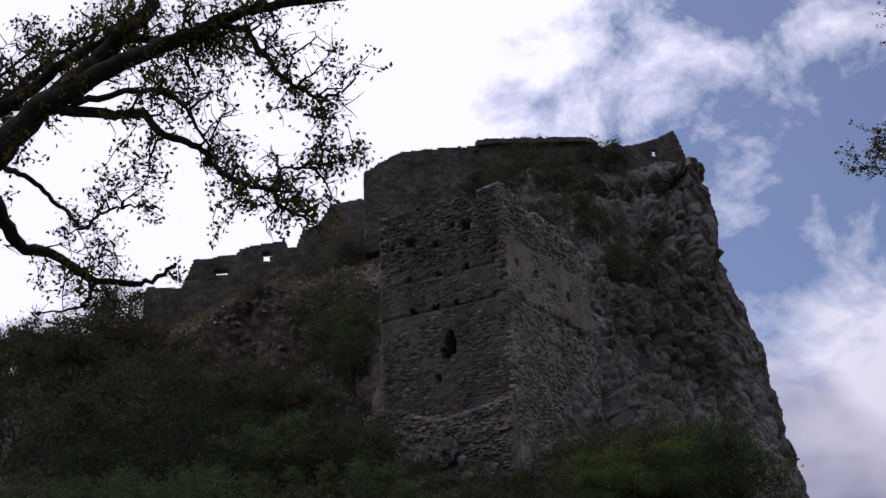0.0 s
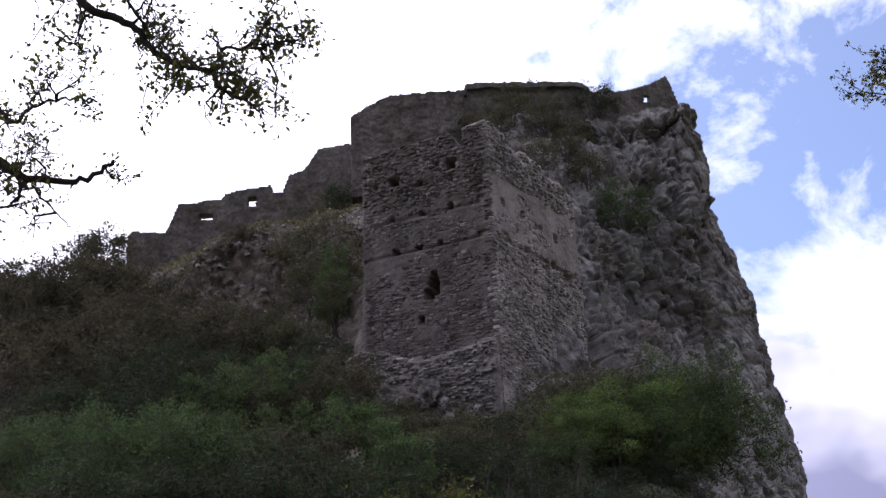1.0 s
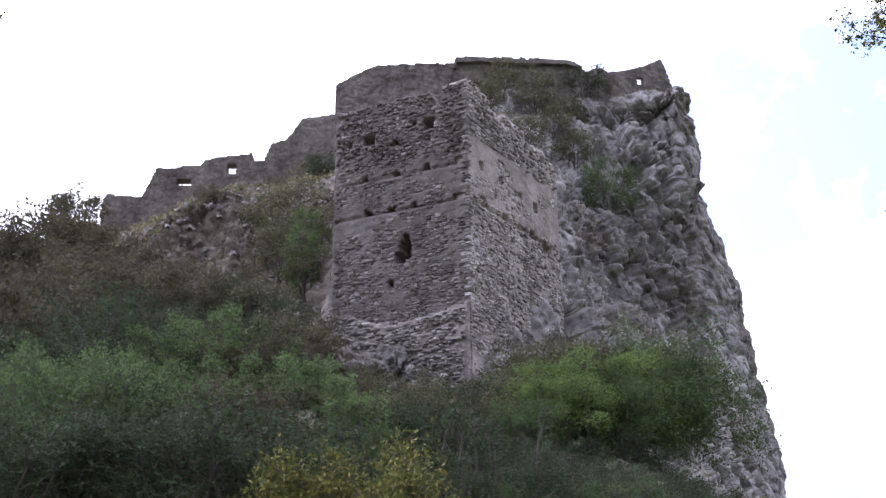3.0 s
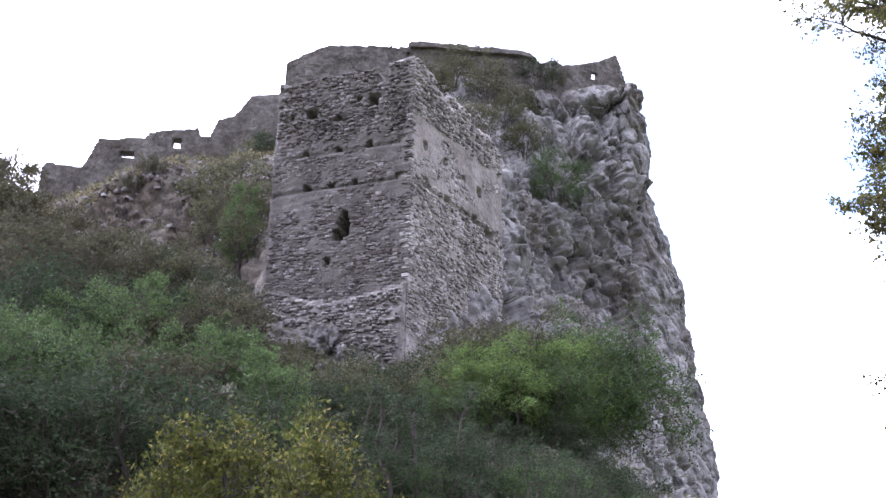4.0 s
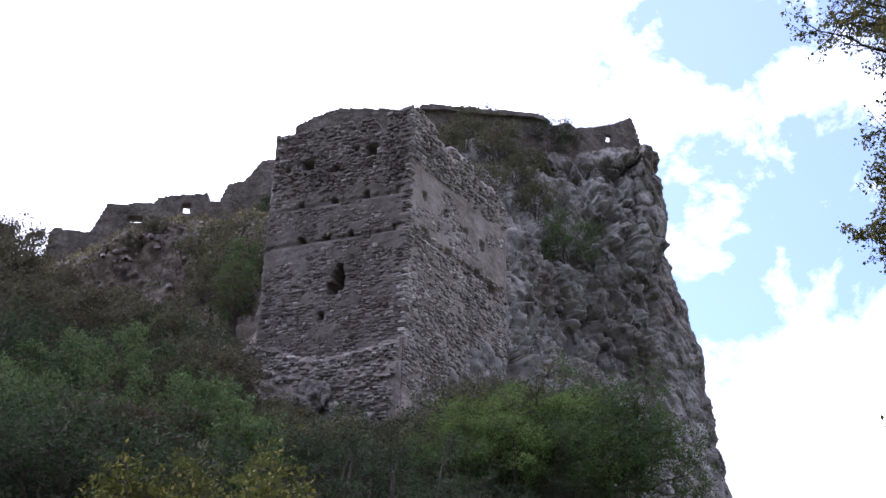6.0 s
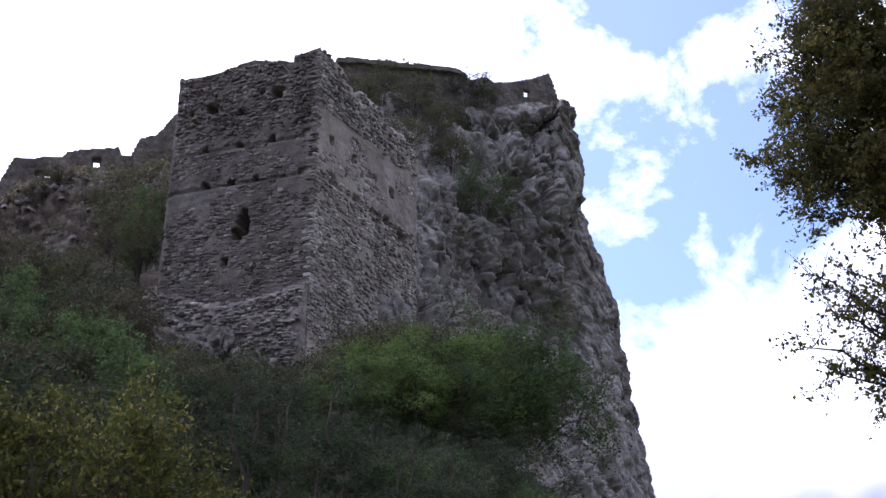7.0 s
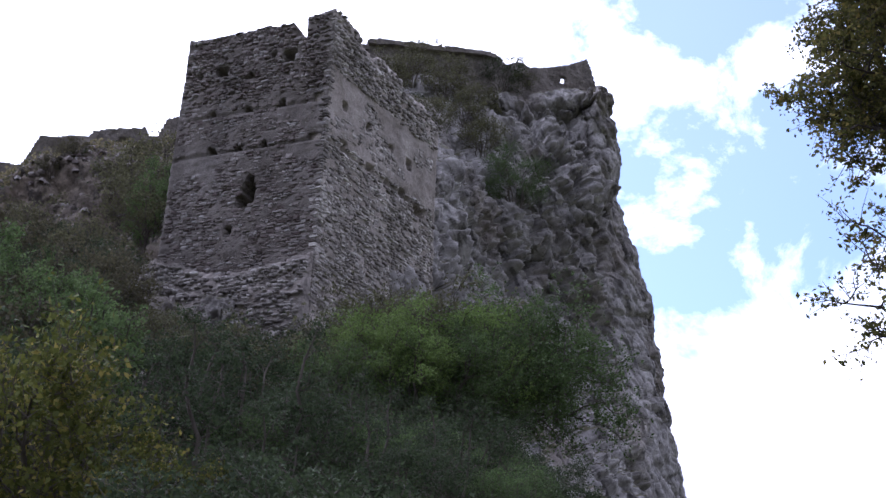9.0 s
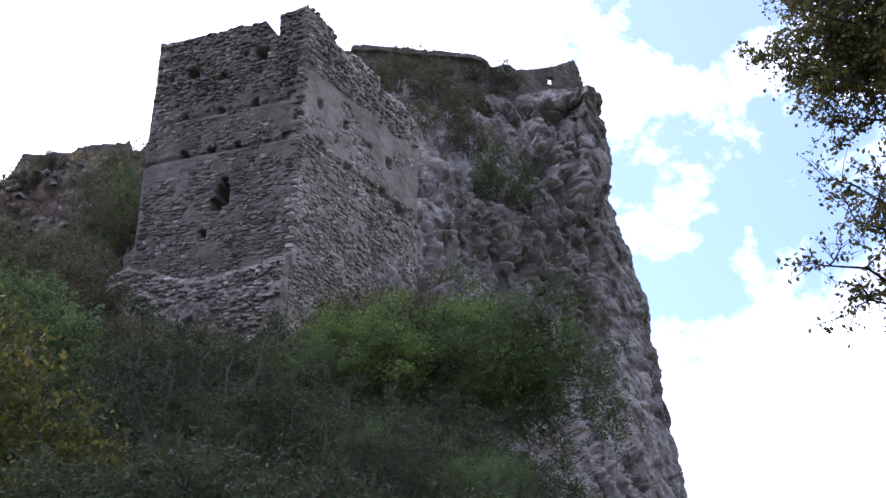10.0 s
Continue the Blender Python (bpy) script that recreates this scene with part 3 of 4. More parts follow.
def lay_stones(origin, along, places, parent, near, limit=300, shapes=None, material=None, batter=0.0, crest=0.0):
    """The stones that near() picks become pieces, the rest one joined part."""
    along = Vector(along)
    back = Vector((-along.y, along.x, 0))
    turn = Matrix((along, back, Vector((0, 0, 1)))).transposed().to_4x4()
    verts, quads, singles = [], [], 0
    rng = random.Random(5)
    for s, z, w, h, p in places:
        base = Vector(origin) + along * s - back * batter * max(0.0, crest - z)
        base.z = z
        tilt = rng.gauss(0, 0.16 if z > 23.5 else 0.07)
        if singles < limit and near(s, z):
            ob = new("stone", (shapes or STONE_SHAPES)[rng.randrange(14)])
            ob.parent = parent
            ob.matrix_world = Matrix.Translation(base) @ turn @ Matrix.Rotation(tilt, 4, "Y") @ Matrix.Diagonal((w, p, h, 1))
            singles += 1
            continue
        k = len(verts)
        ct, st = math.cos(tilt), math.sin(tilt)
        for x, y, zz in stone_verts(w, h, p, rng):
            q = base + along * (x * ct + zz * st) + back * y
            verts.append((q.x, q.y, q.z - x * st + zz * ct))
        quads += [tuple(k + i for i in f) for f in STONE_FACES]
    part("stonework", mesh_quads("stonework", verts, quads, material or STONES), parent, "rough grey rubble stones set in mortar", "stuff")


def left_proud(s, z):
    n = noise.noise(Vector((s * 0.7, z * 0.7, 4.4)))
    if z > 23.55:
        return 0.06 + 0.03 * n
    if 20.55 < z < 21.3:
        return 0.014 + 0.012 * n if n > -0.1 else 0.0
    if 21.5 < z < 23.55:
        return 0.02 + 0.025 * n if n > -0.4 else 0.0
    return 0.03 + 0.025 * n


def right_proud(s, z):
    n = noise.noise(Vector((s * 0.6, z * 0.6, 9.4)))
    if z > 24.4:
        return 0.085 + 0.03 * n
    if 21.6 < z < 24.4:
        return 0.012 + 0.016 * n if n > 0.2 else 0.0
    return 0.06 + 0.03 * n


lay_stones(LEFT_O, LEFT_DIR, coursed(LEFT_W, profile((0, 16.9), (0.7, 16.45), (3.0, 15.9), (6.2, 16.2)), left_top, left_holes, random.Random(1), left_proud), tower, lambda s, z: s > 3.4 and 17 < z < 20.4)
lay_stones(CORNER, RIGHT_DIR, coursed(RIGHT_W, profile((0, 14.6), (7.4, 17)), right_top, right_holes, random.Random(2), right_proud), tower, lambda s, z: s < 3.4 and 17 < z < 21.3, 300, LIT_SHAPES, LIT_STONES)
# dressed corner stones, laid head and stretcher
quoin_rng = random.Random(3)
z = 15.0
flip = 0
while z < 26.6:
    h = quoin_rng.uniform(0.09, 0.19)
    a, b = (0.3, 0.15) if flip else (0.15, 0.3)
    a, b = a * quoin_rng.uniform(0.6, 1.3), b * quoin_rng.uniform(0.6, 1.3)
    out_by = 0.035 * quoin_rng.uniform(0.5, 1.3)
    mid_l, mid_r = -LEFT_DIR, RIGHT_DIR
    nl, nr = Vector((-0.407, -0.914, 0)), Vector((0.806, -0.592, 0))
    tip = CORNER + (nl + nr) * out_by * 0.8
    ring4 = [tip, tip + mid_r * b, tip + mid_r * b + mid_l * a, tip + mid_l * a]
    vs = []
    for zz, inset in ((z + 0.015, 0.03), (z + 0.05, 0.0), (z + h - 0.05, 0.0), (z + h - 0.015, 0.03)):
        centre = sum(ring4, Vector()) / 4
        for q in ring4:
            w = q + (centre - q).normalized() * inset
            vs.append((w.x + quoin_rng.uniform(-0.02, 0.02), w.y + quoin_rng.uniform(-0.02, 0.02), zz))
    fs = [(3, 2, 1, 0), (12, 13, 14, 15)]
    for lev in range(3):
        fs += [(lev * 4 + i, lev * 4 + (i + 1) % 4, lev * 4 + 4 + (i + 1) % 4, lev * 4 + 4 + i) for i in range(4)]
    part("quoin", mesh_of("quoin", vs, fs, QUOIN), tower)
    z += h
    flip = 1 - flip

# the battered footing that carries the left face
ruin_wall("footing", LEFT_O - LEFT_DIR * 0.9 + Vector((-0.407, -0.914, 0)) * 0.04, LEFT_DIR, 7.08, 1.2, profile((0, 14.2), (7.0, 12.9)),
          profile((0, 16.9), (0.8, 17.25), (1.6, 17.0), (3.2, 16.35), (4.3, 16.25), (5.6, 16.5), (7.0, 16.75)), (), 0.1, FOOT_MORTAR, tower, 0.05, (), "pale battered rubble footing under the wall", 140.0, batter=0.17)
lay_stones(LEFT_O - LEFT_DIR * 0.9 + Vector((-0.407, -0.914, 0)) * 0.04, LEFT_DIR, coursed(7.1, profile((0, 16.0), (1.2, 15.8), (2.6, 15.3), (4.4, 14.0), (7.1, 12.9)), profile((0, 16.8), (0.8, 17.15), (1.6, 16.9), (3.2, 16.25), (4.3, 16.2), (5.6, 16.4), (6.9, 16.65)), (), random.Random(8), lambda s, z: 0.1 + 0.04 * noise.noise(Vector((s, z, 1)))), tower, lambda s, z: False, 0, None, FOOT_STONES, 0.17, 17.55)



def outcrop(x, y, z, size, seed):
    """A lump of living rock that breaks out under the footing."""
    bm = bmesh.new()
    bmesh.ops.create_icosphere(bm, subdivisions=5, radius=1.0)
    for v in bm.verts:
        q = Vector((v.co.x * size[0], v.co.y * size[1], v.co.z * size[2]))
        w = q + Vector((seed, seed * 0.7, 0))
        v.co = q * (1 + facets(w * 0.6, 0.45, 0.2) + facets(w * 1.5, 0.16, 0.08) + 0.08 * fbm(w * 3.0, 3))
    me = bpy.data.meshes.new("rock_outcrop")
    bm.to_mesh(me)
    bm.free()
    me.materials.append(ROCK)
    ob = tagged(new("rock_outcrop", me), "rounded grey limestone outcrop under the tower's footing", "rock", "outcrops under the tower")
    ob.location = (x, y, z)
    return ob


outcrop(0.1, 46.8, 14.25, (1.35, 1.1, 1.25), 3.0)
outcrop(-1.9, 47.7, 14.2, (1.1, 1.0, 1.3), 11.0)
outcrop(1.5, 46.0, 12.2, (1.2, 0.9, 0.8), 19.0)

# ---- the upper castle wall and the lower wall on the crest ----
upper = tagged(empty("castle_wall"), "long ruined rubble curtain wall with a string course on the crown", "castle wall")
WALL_A, WALL_B, WALL_C = Vector((-6.0, 79.2, 0)), Vector((14.4, 81.0, 0)), Vector((21.8, 83.8, 0))
UP_DIR, END_DIR = (WALL_B - WALL_A).normalized(), (WALL_C - WALL_B).normalized()
upper_top = profile((0.7, 46.0), (0.72, 47.0), (1.87, 47.95), (3.83, 49.05), (7.1, 49.3), (9.8, 49.45), (9.9, 50.05), (11.6, 50.25), (15.2, 50.25), (18.4, 50.38), (19.4, 50.2), (20.1, 49.4))
ruin_wall("wall", WALL_A + UP_DIR * 0.7, UP_DIR, 19.7, 1.3, profile((0, 40), (19.7, 43)), lambda q: upper_top(q + 0.7), (), 0.12, FAR_WALL, upper, 0.09, (), "", 200.0)
ruin_wall("wall", WALL_B - END_DIR * 0.1, END_DIR, 8.0, 0.3, profile((0, 43), (8.0, 46.5)), profile((0, 49.3), (0.9, 49.9), (1.1, 49.85), (1.9, 49.65), (3.8, 50.3), (5.4, 51.05), (6.75, 52.0), (7.05, 51.6), (7.85, 48.9), (8.0, 48.6)),
          ((4.36, 4.88, 49.18, 49.72),), 0.12, FAR_WALL, upper, 0.07, (), "broken wall end with a round hole", 230.0)
bm = bmesh.new()
for k in range(40):
    s0, s1 = 9.7 + k * 0.245, 9.7 + (k + 1) * 0.245 - 0.01
    zc = upper_top((s0 + s1) / 2) - 0.62 + 0.05 * noise.noise(Vector((k * 0.4, 0, 0)))
    at_wall = WALL_A + UP_DIR * ((s0 + s1) / 2)
    m = Matrix.Translation((at_wall.x, at_wall.y - 0.15, zc)) @ Matrix.Rotation(math.atan2(UP_DIR.y, UP_DIR.x), 4, "Z") @ Matrix.Diagonal((s1 - s0, 0.42, 0.12, 1))
    bmesh.ops.create_cube(bm, size=1, matrix=m)
me = bpy.data.meshes.new("string_course")
bm.to_mesh(me)
bm.free()
me.materials.append(FAR_WALL)
part("string_course", me, upper, "weathered projecting stone string course")

lower = tagged(empty("castle_wall"), "low broken crenellated rubble wall on the rock crest", "castle wall")
LX = -24.6
low_top = [(x - LX, z) for x, z in ((-24.6, 41.6), (-24.35, 42.2), (-21.55, 41.85), (-21.05, 43.0), (-20.55, 44.4), (-17.0, 44.8), (-16.55, 45.3), (-12.75, 45.9), (-12.67, 45.15), (-11.8, 45.15), (-11.25, 46.8), (-10.1, 47.1), (-8.7, 49.2), (-5.0, 49.6))]
ruin_wall("wall", (LX, 88.0, 0), (1, 0, 0), 19.6, 1.0, profile((0, 35), (8, 36.5), (20, 40)), profile(*low_top), ((-18.75 - LX, -17.6 - LX, 42.95, 43.5), (-14.7 - LX, -14.0 - LX, 43.95, 44.85)), 0.13, FAR_WALL, lower, 0.08, (), "", 260.0)
turret = tagged(empty("ruined_turret"), "small square far-off stone turret among trees", "turret")
for dirn, org in (((1, 0, 0), (-39.3, 103.0, 0)), ((0, 1, 0), (-36.7, 103.0, 0)), ((-1, 0, 0), (-36.7, 105.6, 0)), ((0, -1, 0), (-39.3, 105.6, 0))):
    ruin_wall("wall", org, dirn, 2.6, 0.5, profile((0, 35), (3, 35)), profile((0, 44.7), (2.6, 44.75)), (), 0.24, FAR_WALL, turret, 0.05, (), "", 300.0)


# ---- plants ----
def tube(path, radii, sides=6):
    """A tapered tube along a path: corners and faces."""
    vs, qs = [], []
    up = Vector((0.3, 0.2, 1)).normalized()
    for i, p in enumerate(path):
        d = (path[min(i + 1, len(path) - 1)] - path[max(i - 1, 0)])
        d = d.normalized() if d.length > 1e-6 else Vector((0, 0, 1))
        a = d.cross(up)
        a = a.normalized() if a.length > 1e-3 else Vector((1, 0, 0))
        b = d.cross(a)
        for k in range(sides):
            t = 2 * math.pi * k / sides
            vs.append(p + (a * math.cos(t) + b * math.sin(t)) * radii[i])
    for i in range(len(path) - 1):
        for k in range(sides):
            qs.append((i * sides + k, i * sides + (k + 1) % sides, (i + 1) * sides + (k + 1) % sides, (i + 1) * sides + k))
    return vs, qs


class Wood:
    """Collects tubes of one mesh."""

    def __init__(self):
        self.v, self.q = [], []

    def add(self, path, radii, sides=6):
        k = len(self.v)
        v, q = tube(path, radii, sides)
        self.v += v
        self.q += [tuple(k + i for i in f) for f in q]

    def mesh(self, name, material):
        return mesh_quads(name, [tuple(p) for p in self.v], self.q, material, True)


def bend(a, b, rng, amount, n=5):
    """A crooked path from a to b."""
    out = []
    l = (b - a).length
    for i in range(n + 1):
        f = i / n
        w = math.sin(math.pi * f) * amount * l
        out.append(a.lerp(b, f) + Vector((rng.uniform(-1, 1), rng.uniform(-1, 1), rng.uniform(-1, 1))) * w)
    return out


def leaves(centres, per, spread, size, rng, material, name="leaves", flat=0.0):
    """Many small folded leaves round the centres."""
    c = np.repeat(np.array([tuple(p) for p in centres]), per, axis=0)
    n = len(c)
    g = np.random.default_rng(rng.randrange(10 ** 6))
    c = c + g.normal(0, spread, (n, 3)) * (1, 1, 0.8)
    a = g.normal(size=(n, 3))
    a[:, 2] *= 1 - flat
    a /= np.linalg.norm(a, axis=1, keepdims=True)
    b = np.cross(a, g.normal(size=(n, 3)))
    b /= np.linalg.norm(b, axis=1, keepdims=True)
    f = np.cross(a, b)
    s = (size * g.uniform(0.6, 1.35, (n, 1)))
    v = np.stack([c - a * s * 0.6, c + b * s * 0.34 + f * s * 0.1, c + a * s * 0.6, c - b * s * 0.34 + f * s * 0.1], 1).reshape(-1, 3)
    return mesh_quads(name, v, np.arange(n * 4).reshape(-1, 4), material)


def shrub(name, label, category, height, width, stems, lobes, material, per, size, seed, narrow=False):
    """A bush of several crooked stems whose side branches end in domed clumps of leaves and loose sprigs; built at the origin."""
    rng = random.Random(seed)
    ob = tagged(empty(name), label, category)
    spots = []
    for s in range(stems):
        a = 2 * math.pi * (s + rng.random()) / stems
        r = width * rng.uniform(0.08, 0.40) if stems > 1 else 0.1
        top = Vector((math.cos(a) * r, math.sin(a) * r, height * rng.uniform(0.74, 0.97) * (1 - 0.3 * r / width)))
        base = Vector((math.cos(a) * 0.15, math.sin(a) * 0.15, -0.5))
        wood = Wood()
        path = bend(base, top, rng, 0.06, 7)
        wood.add(path, [0.05 * height / 3 * (1 - 0.85 * i / 7) + 0.006 for i in range(8)], 5)
        heads = [(top, 0.8)]
        for k in range(lobes):
            f = (k + rng.random()) / lobes
            i = 2 + int(f * 5.5)
            t = a + rng.uniform(-1.5, 1.5)
            l = width * rng.uniform(0.16, 0.36) * (1.0 - 0.6 * f if narrow else 1.15 - 0.5 * f)
            e = path[i] + Vector((math.cos(t) * l, math.sin(t) * l, l * rng.uniform(0.25, 0.8)))
            wood.add(bend(path[i], e, rng, 0.1, 4), [0.022, 0.018, 0.014, 0.01, 0.006], 4)
            heads.append((e, 1.0))
        for c, big in heads:
            rad = width * (rng.uniform(0.10, 0.15) if narrow else rng.uniform(0.11, 0.19)) * big
            for _ in range(7):
                d = Vector((rng.gauss(0, 1), rng.gauss(0, 1), rng.gauss(0.6, 0.8))).normalized()
                tip = c + d * rad * rng.uniform(0.9, 1.7)
                tw = bend(c, tip, rng, 0.1, 3)
                wood.add(tw, [0.01, 0.008, 0.006, 0.003], 3)
                spots += [(p, 0.035 * width / 3, 0.4) for p in tw[1:]]
            for _ in range(14):
                d = Vector((rng.gauss(0, 1), rng.gauss(0, 1), rng.gauss(0.45, 0.8))).normalized()
                d.z *= 0.75
                spots.append((c + d * rad * rng.uniform(0.6, 1.05), rad * 0.26, 1.0))
        part("stem", wood.mesh("stem", TWIG), ob)
    if per:
        g = np.random.default_rng(seed)
        many = [max(1, int(per * w)) for _, _, w in spots]
        c = np.repeat(np.array([tuple(p) for p, _, _ in spots]), many, axis=0)
        spread = np.repeat(np.array([r for _, r, _ in spots]), many)[:, None]
        c = c + g.normal(0, 1, c.shape) * spread * (1, 1, 0.75)
        part("foliage", leaves(c, 1, 0.004, size, rng, material), ob)
    return ob


SHRUBS = {
    "green": shrub("shrub", "dense fresh-green leafy shrub on the rocky slope", "shrub", 4.0, 4.2, 6, 6, LEAF_GREEN, 11, 0.076, 21),
    "light": shrub("shrub", "yellow-green leafy shrub on the rocky slope, brightened as if top-lit", "shrub", 3.8, 4.0, 6, 6, LEAF_LIT, 11, 0.076, 27),
    "dark": shrub("shrub", "dull dark-green leafy shrub on the rocky slope", "shrub", 3.8, 4.0, 6, 5, LEAF_DARK, 8, 0.085, 22),
    "olive": shrub("shrub", "sparse olive-brown autumn shrub on the hillside", "shrub", 3.0, 3.4, 6, 5, LEAF_OLIVE, 5, 0.095, 23),
    "brown": shrub("shrub", "dull brown twiggy autumn shrub on the hillside", "shrub", 4.2, 4.4, 6, 5, LEAF_BROWN, 6, 0.12, 28),
    "feather": shrub("young_tree", "upright young tree with feathery light-green leaves", "young tree", 4.6, 3.0, 3, 9, LEAF_FEATHER, 8, 0.08, 29, True),
    "yellow": shrub("shrub", "yellowing leafy shrub at the foot of the slope", "shrub", 4.4, 3.6, 6, 5, LEAF_YELLOW, 7, 0.1, 24),
    "thin": shrub("sapling", "thin upright sapling with sparse green leaves", "sapling", 5.5, 2.4, 2, 9, LEAF_DARK, 4, 0.08, 25, True),
    "bare": shrub("bare_shrub", "nearly leafless twiggy shrub", "shrub", 3.2, 2.6, 4, 6, LEAF_OLIVE, 1, 0.06, 26),
}
TALL = {"green": 4.0, "light": 3.8, "dark": 3.8, "olive": 3.0, "brown": 4.2, "feather": 4.6, "yellow": 4.4, "thin": 5.5, "bare": 3.2}
used = set()


def plant(kind, x, y, scale=1.0, turn=0.0, sink=0.15, tall=1.0, lean=0.0):
    m = pose(x, y, drop(x, y) - sink, 0, lean, turn)
    ob = SHRUBS[kind]
    if kind in used:
        ob = copy_thing(ob, m)
    else:
        used.add(kind)
        ob.matrix_basis = m
    ob.scale = (scale, scale, scale * tall)
    ob["group"] = {"thin": "saplings on the slope", "feather": "young trees on the slope"}.get(kind, "shrubs on the slope")
    return ob


def grow(kind, wide, *places):
    """Plants that reach the heights given: (x, y, top); wide widens them."""
    for x, y, top in places:
        high = max(0.25, (top - drop(x, y) + 0.15) / TALL[kind])
        across = max(0.3, min(1.5, high * wide))
        plant(kind, x, y, across, x * 71 + y * 37, 0.15, high / across)


# foot of the slope: the yellowing shrub and the saplings before the crag
grow("yellow", 0.92, (0.3, 25.9, 6.7), (-1.0, 26.2, 6.4), (1.2, 26.4, 5.9), (-1.9, 26.6, 5.4), (2.2, 26.8, 4.9))
grow("thin", 1.0, (3.5, 30.1, 8.6), (2.4, 29.4, 8.3), (4.6, 31.4, 8.2), (1.4, 33.5, 9.6), (0.4, 31.0, 8.6), (2.6, 33.0, 9.3), (5.3, 28.4, 6.9), (6.6, 29.0, 6.9), (7.6, 29.6, 6.6), (4.0, 26.0, 5.6))
grow("dark", 1.2, (4.2, 31.4, 7.2), (6.9, 30.2, 6.4), (7.9, 31.8, 6.3), (6.1, 27.6, 5.3), (4.7, 27.1, 4.8), (3.2, 27.4, 4.9), (1.6, 30.8, 6.7), (5.0, 22.6, 3.4), (6.2, 22.9, 3.2), (4.0, 23.2, 3.6), (7.1, 24.0, 3.5))
grow("green", 1.1, (5.5, 31.0, 6.6), (7.8, 30.7, 6.0), (7.3, 27.6, 4.6), (3.0, 30.6, 6.4), (7.8, 28.6, 4.6))
# the big shrub under the tower: lit dome and shaded hollow by leaf colour
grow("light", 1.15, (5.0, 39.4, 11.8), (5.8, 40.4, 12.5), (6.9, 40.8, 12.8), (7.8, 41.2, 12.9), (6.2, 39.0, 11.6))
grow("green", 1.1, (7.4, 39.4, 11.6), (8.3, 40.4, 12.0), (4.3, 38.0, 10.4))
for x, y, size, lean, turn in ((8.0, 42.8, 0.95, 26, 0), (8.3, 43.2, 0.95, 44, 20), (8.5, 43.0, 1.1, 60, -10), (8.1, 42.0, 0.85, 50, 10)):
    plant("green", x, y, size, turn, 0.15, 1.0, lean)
# dark leaves here put the shade of the hollow into colour
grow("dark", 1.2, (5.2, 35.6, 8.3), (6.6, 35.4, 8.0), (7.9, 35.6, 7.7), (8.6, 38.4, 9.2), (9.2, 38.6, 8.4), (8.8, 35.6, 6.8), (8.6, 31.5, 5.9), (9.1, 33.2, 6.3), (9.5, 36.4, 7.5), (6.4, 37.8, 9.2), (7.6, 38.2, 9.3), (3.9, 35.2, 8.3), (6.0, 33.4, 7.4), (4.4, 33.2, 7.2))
grow("green", 1.2, (7.2, 33.2, 7.0), (8.0, 34.4, 7.0))
grow("bare", 0.8, (6.3, 41.2, 14.3), (5.1, 43.2, 14.3), (6.9, 42.4, 14.6), (4.5, 41.6, 13.2))
grow("olive", 1.1, (5.6, 42.0, 13.6), (7.4, 42.4, 13.8), (8.4, 42.6, 13.2), (4.6, 44.2, 13.8), (3.2, 43.0, 12.9), (1.2, 42.4, 12.6), (-1.2, 43.6, 13.6), (-3.4, 45.4, 15.0), (3.0, 39.4, 11.2), (0.6, 39.2, 11.3), (-0.9, 40.8, 12.2))
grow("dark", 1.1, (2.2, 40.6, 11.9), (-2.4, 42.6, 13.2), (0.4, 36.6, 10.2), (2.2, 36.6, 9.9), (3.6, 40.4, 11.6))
# beside the tower's landward edge
grow("olive", 1.0, (-6.0, 61.4, 29.6), (-4.6, 57.8, 26.4), (-5.9, 58.1, 25.4), (-4.2, 54.4, 22.9), (-9.5, 56.1, 22.6), (-6.4, 52.3, 20.3))
grow("feather", 0.8, (-4.8, 56.6, 26.0), (-4.4, 54.6, 23.8))
grow("dark", 1.0, (-4.4, 50.6, 18.6), (-7.2, 54.0, 21.0), (-3.6, 48.4, 16.4))
# the overgrown slope to the left of the tower
grow("brown", 1.1, (-22.6, 63.3, 27.4), (-20.7, 63.7, 28.2), (-18.8, 63.9, 28.6), (-16.8, 64.0, 27.6), (-12.6, 56.4, 23.2), (-20.3, 59.8, 23.5), (-16.9, 57.3, 23.0), (-12.9, 52.6, 21.1), (-10.5, 52.4, 20.4), (-15.6, 58.8, 24.4), (-9.0, 53.0, 20.2), (-24.6, 62.0, 25.6), (-18.4, 54.0, 20.6), (-15.0, 50.0, 18.6))
grow("feather", 1.0, (-6.1, 41.4, 15.3), (-7.4, 40.4, 14.2), (-4.4, 43.0, 15.1), (-3.2, 42.0, 14.0), (-8.6, 38.6, 12.6), (-2.3, 35.5, 11.7), (-1.3, 35.6, 11.2), (-6.2, 34.1, 11.2), (-4.2, 35.2, 11.3), (-0.4, 34.0, 10.3))
grow("green", 1.0, (-12.4, 39.5, 12.0), (-12.5, 42.9, 13.1), (-8.4, 33.8, 10.5), (-7.2, 32.6, 9.8), (-10.2, 36.4, 11.2), (-15.4, 42.0, 12.8))
grow("dark", 1.2, (-8.2, 29.8, 7.7), (-7.1, 30.6, 8.0), (-5.9, 31.2, 8.2), (-4.5, 30.2, 8.0), (-3.2, 30.1, 7.9), (-1.6, 31.4, 7.9), (-5.2, 44.0, 14.8), (-7.6, 44.6, 15.2), (-9.6, 42.6, 14.4), (-11.6, 47.0, 16.8), (-3.2, 40.6, 12.6), (-4.9, 47.2, 16.6), (-8.8, 48.6, 17.4), (-13.4, 46.0, 15.6))
rng = random.Random(77)
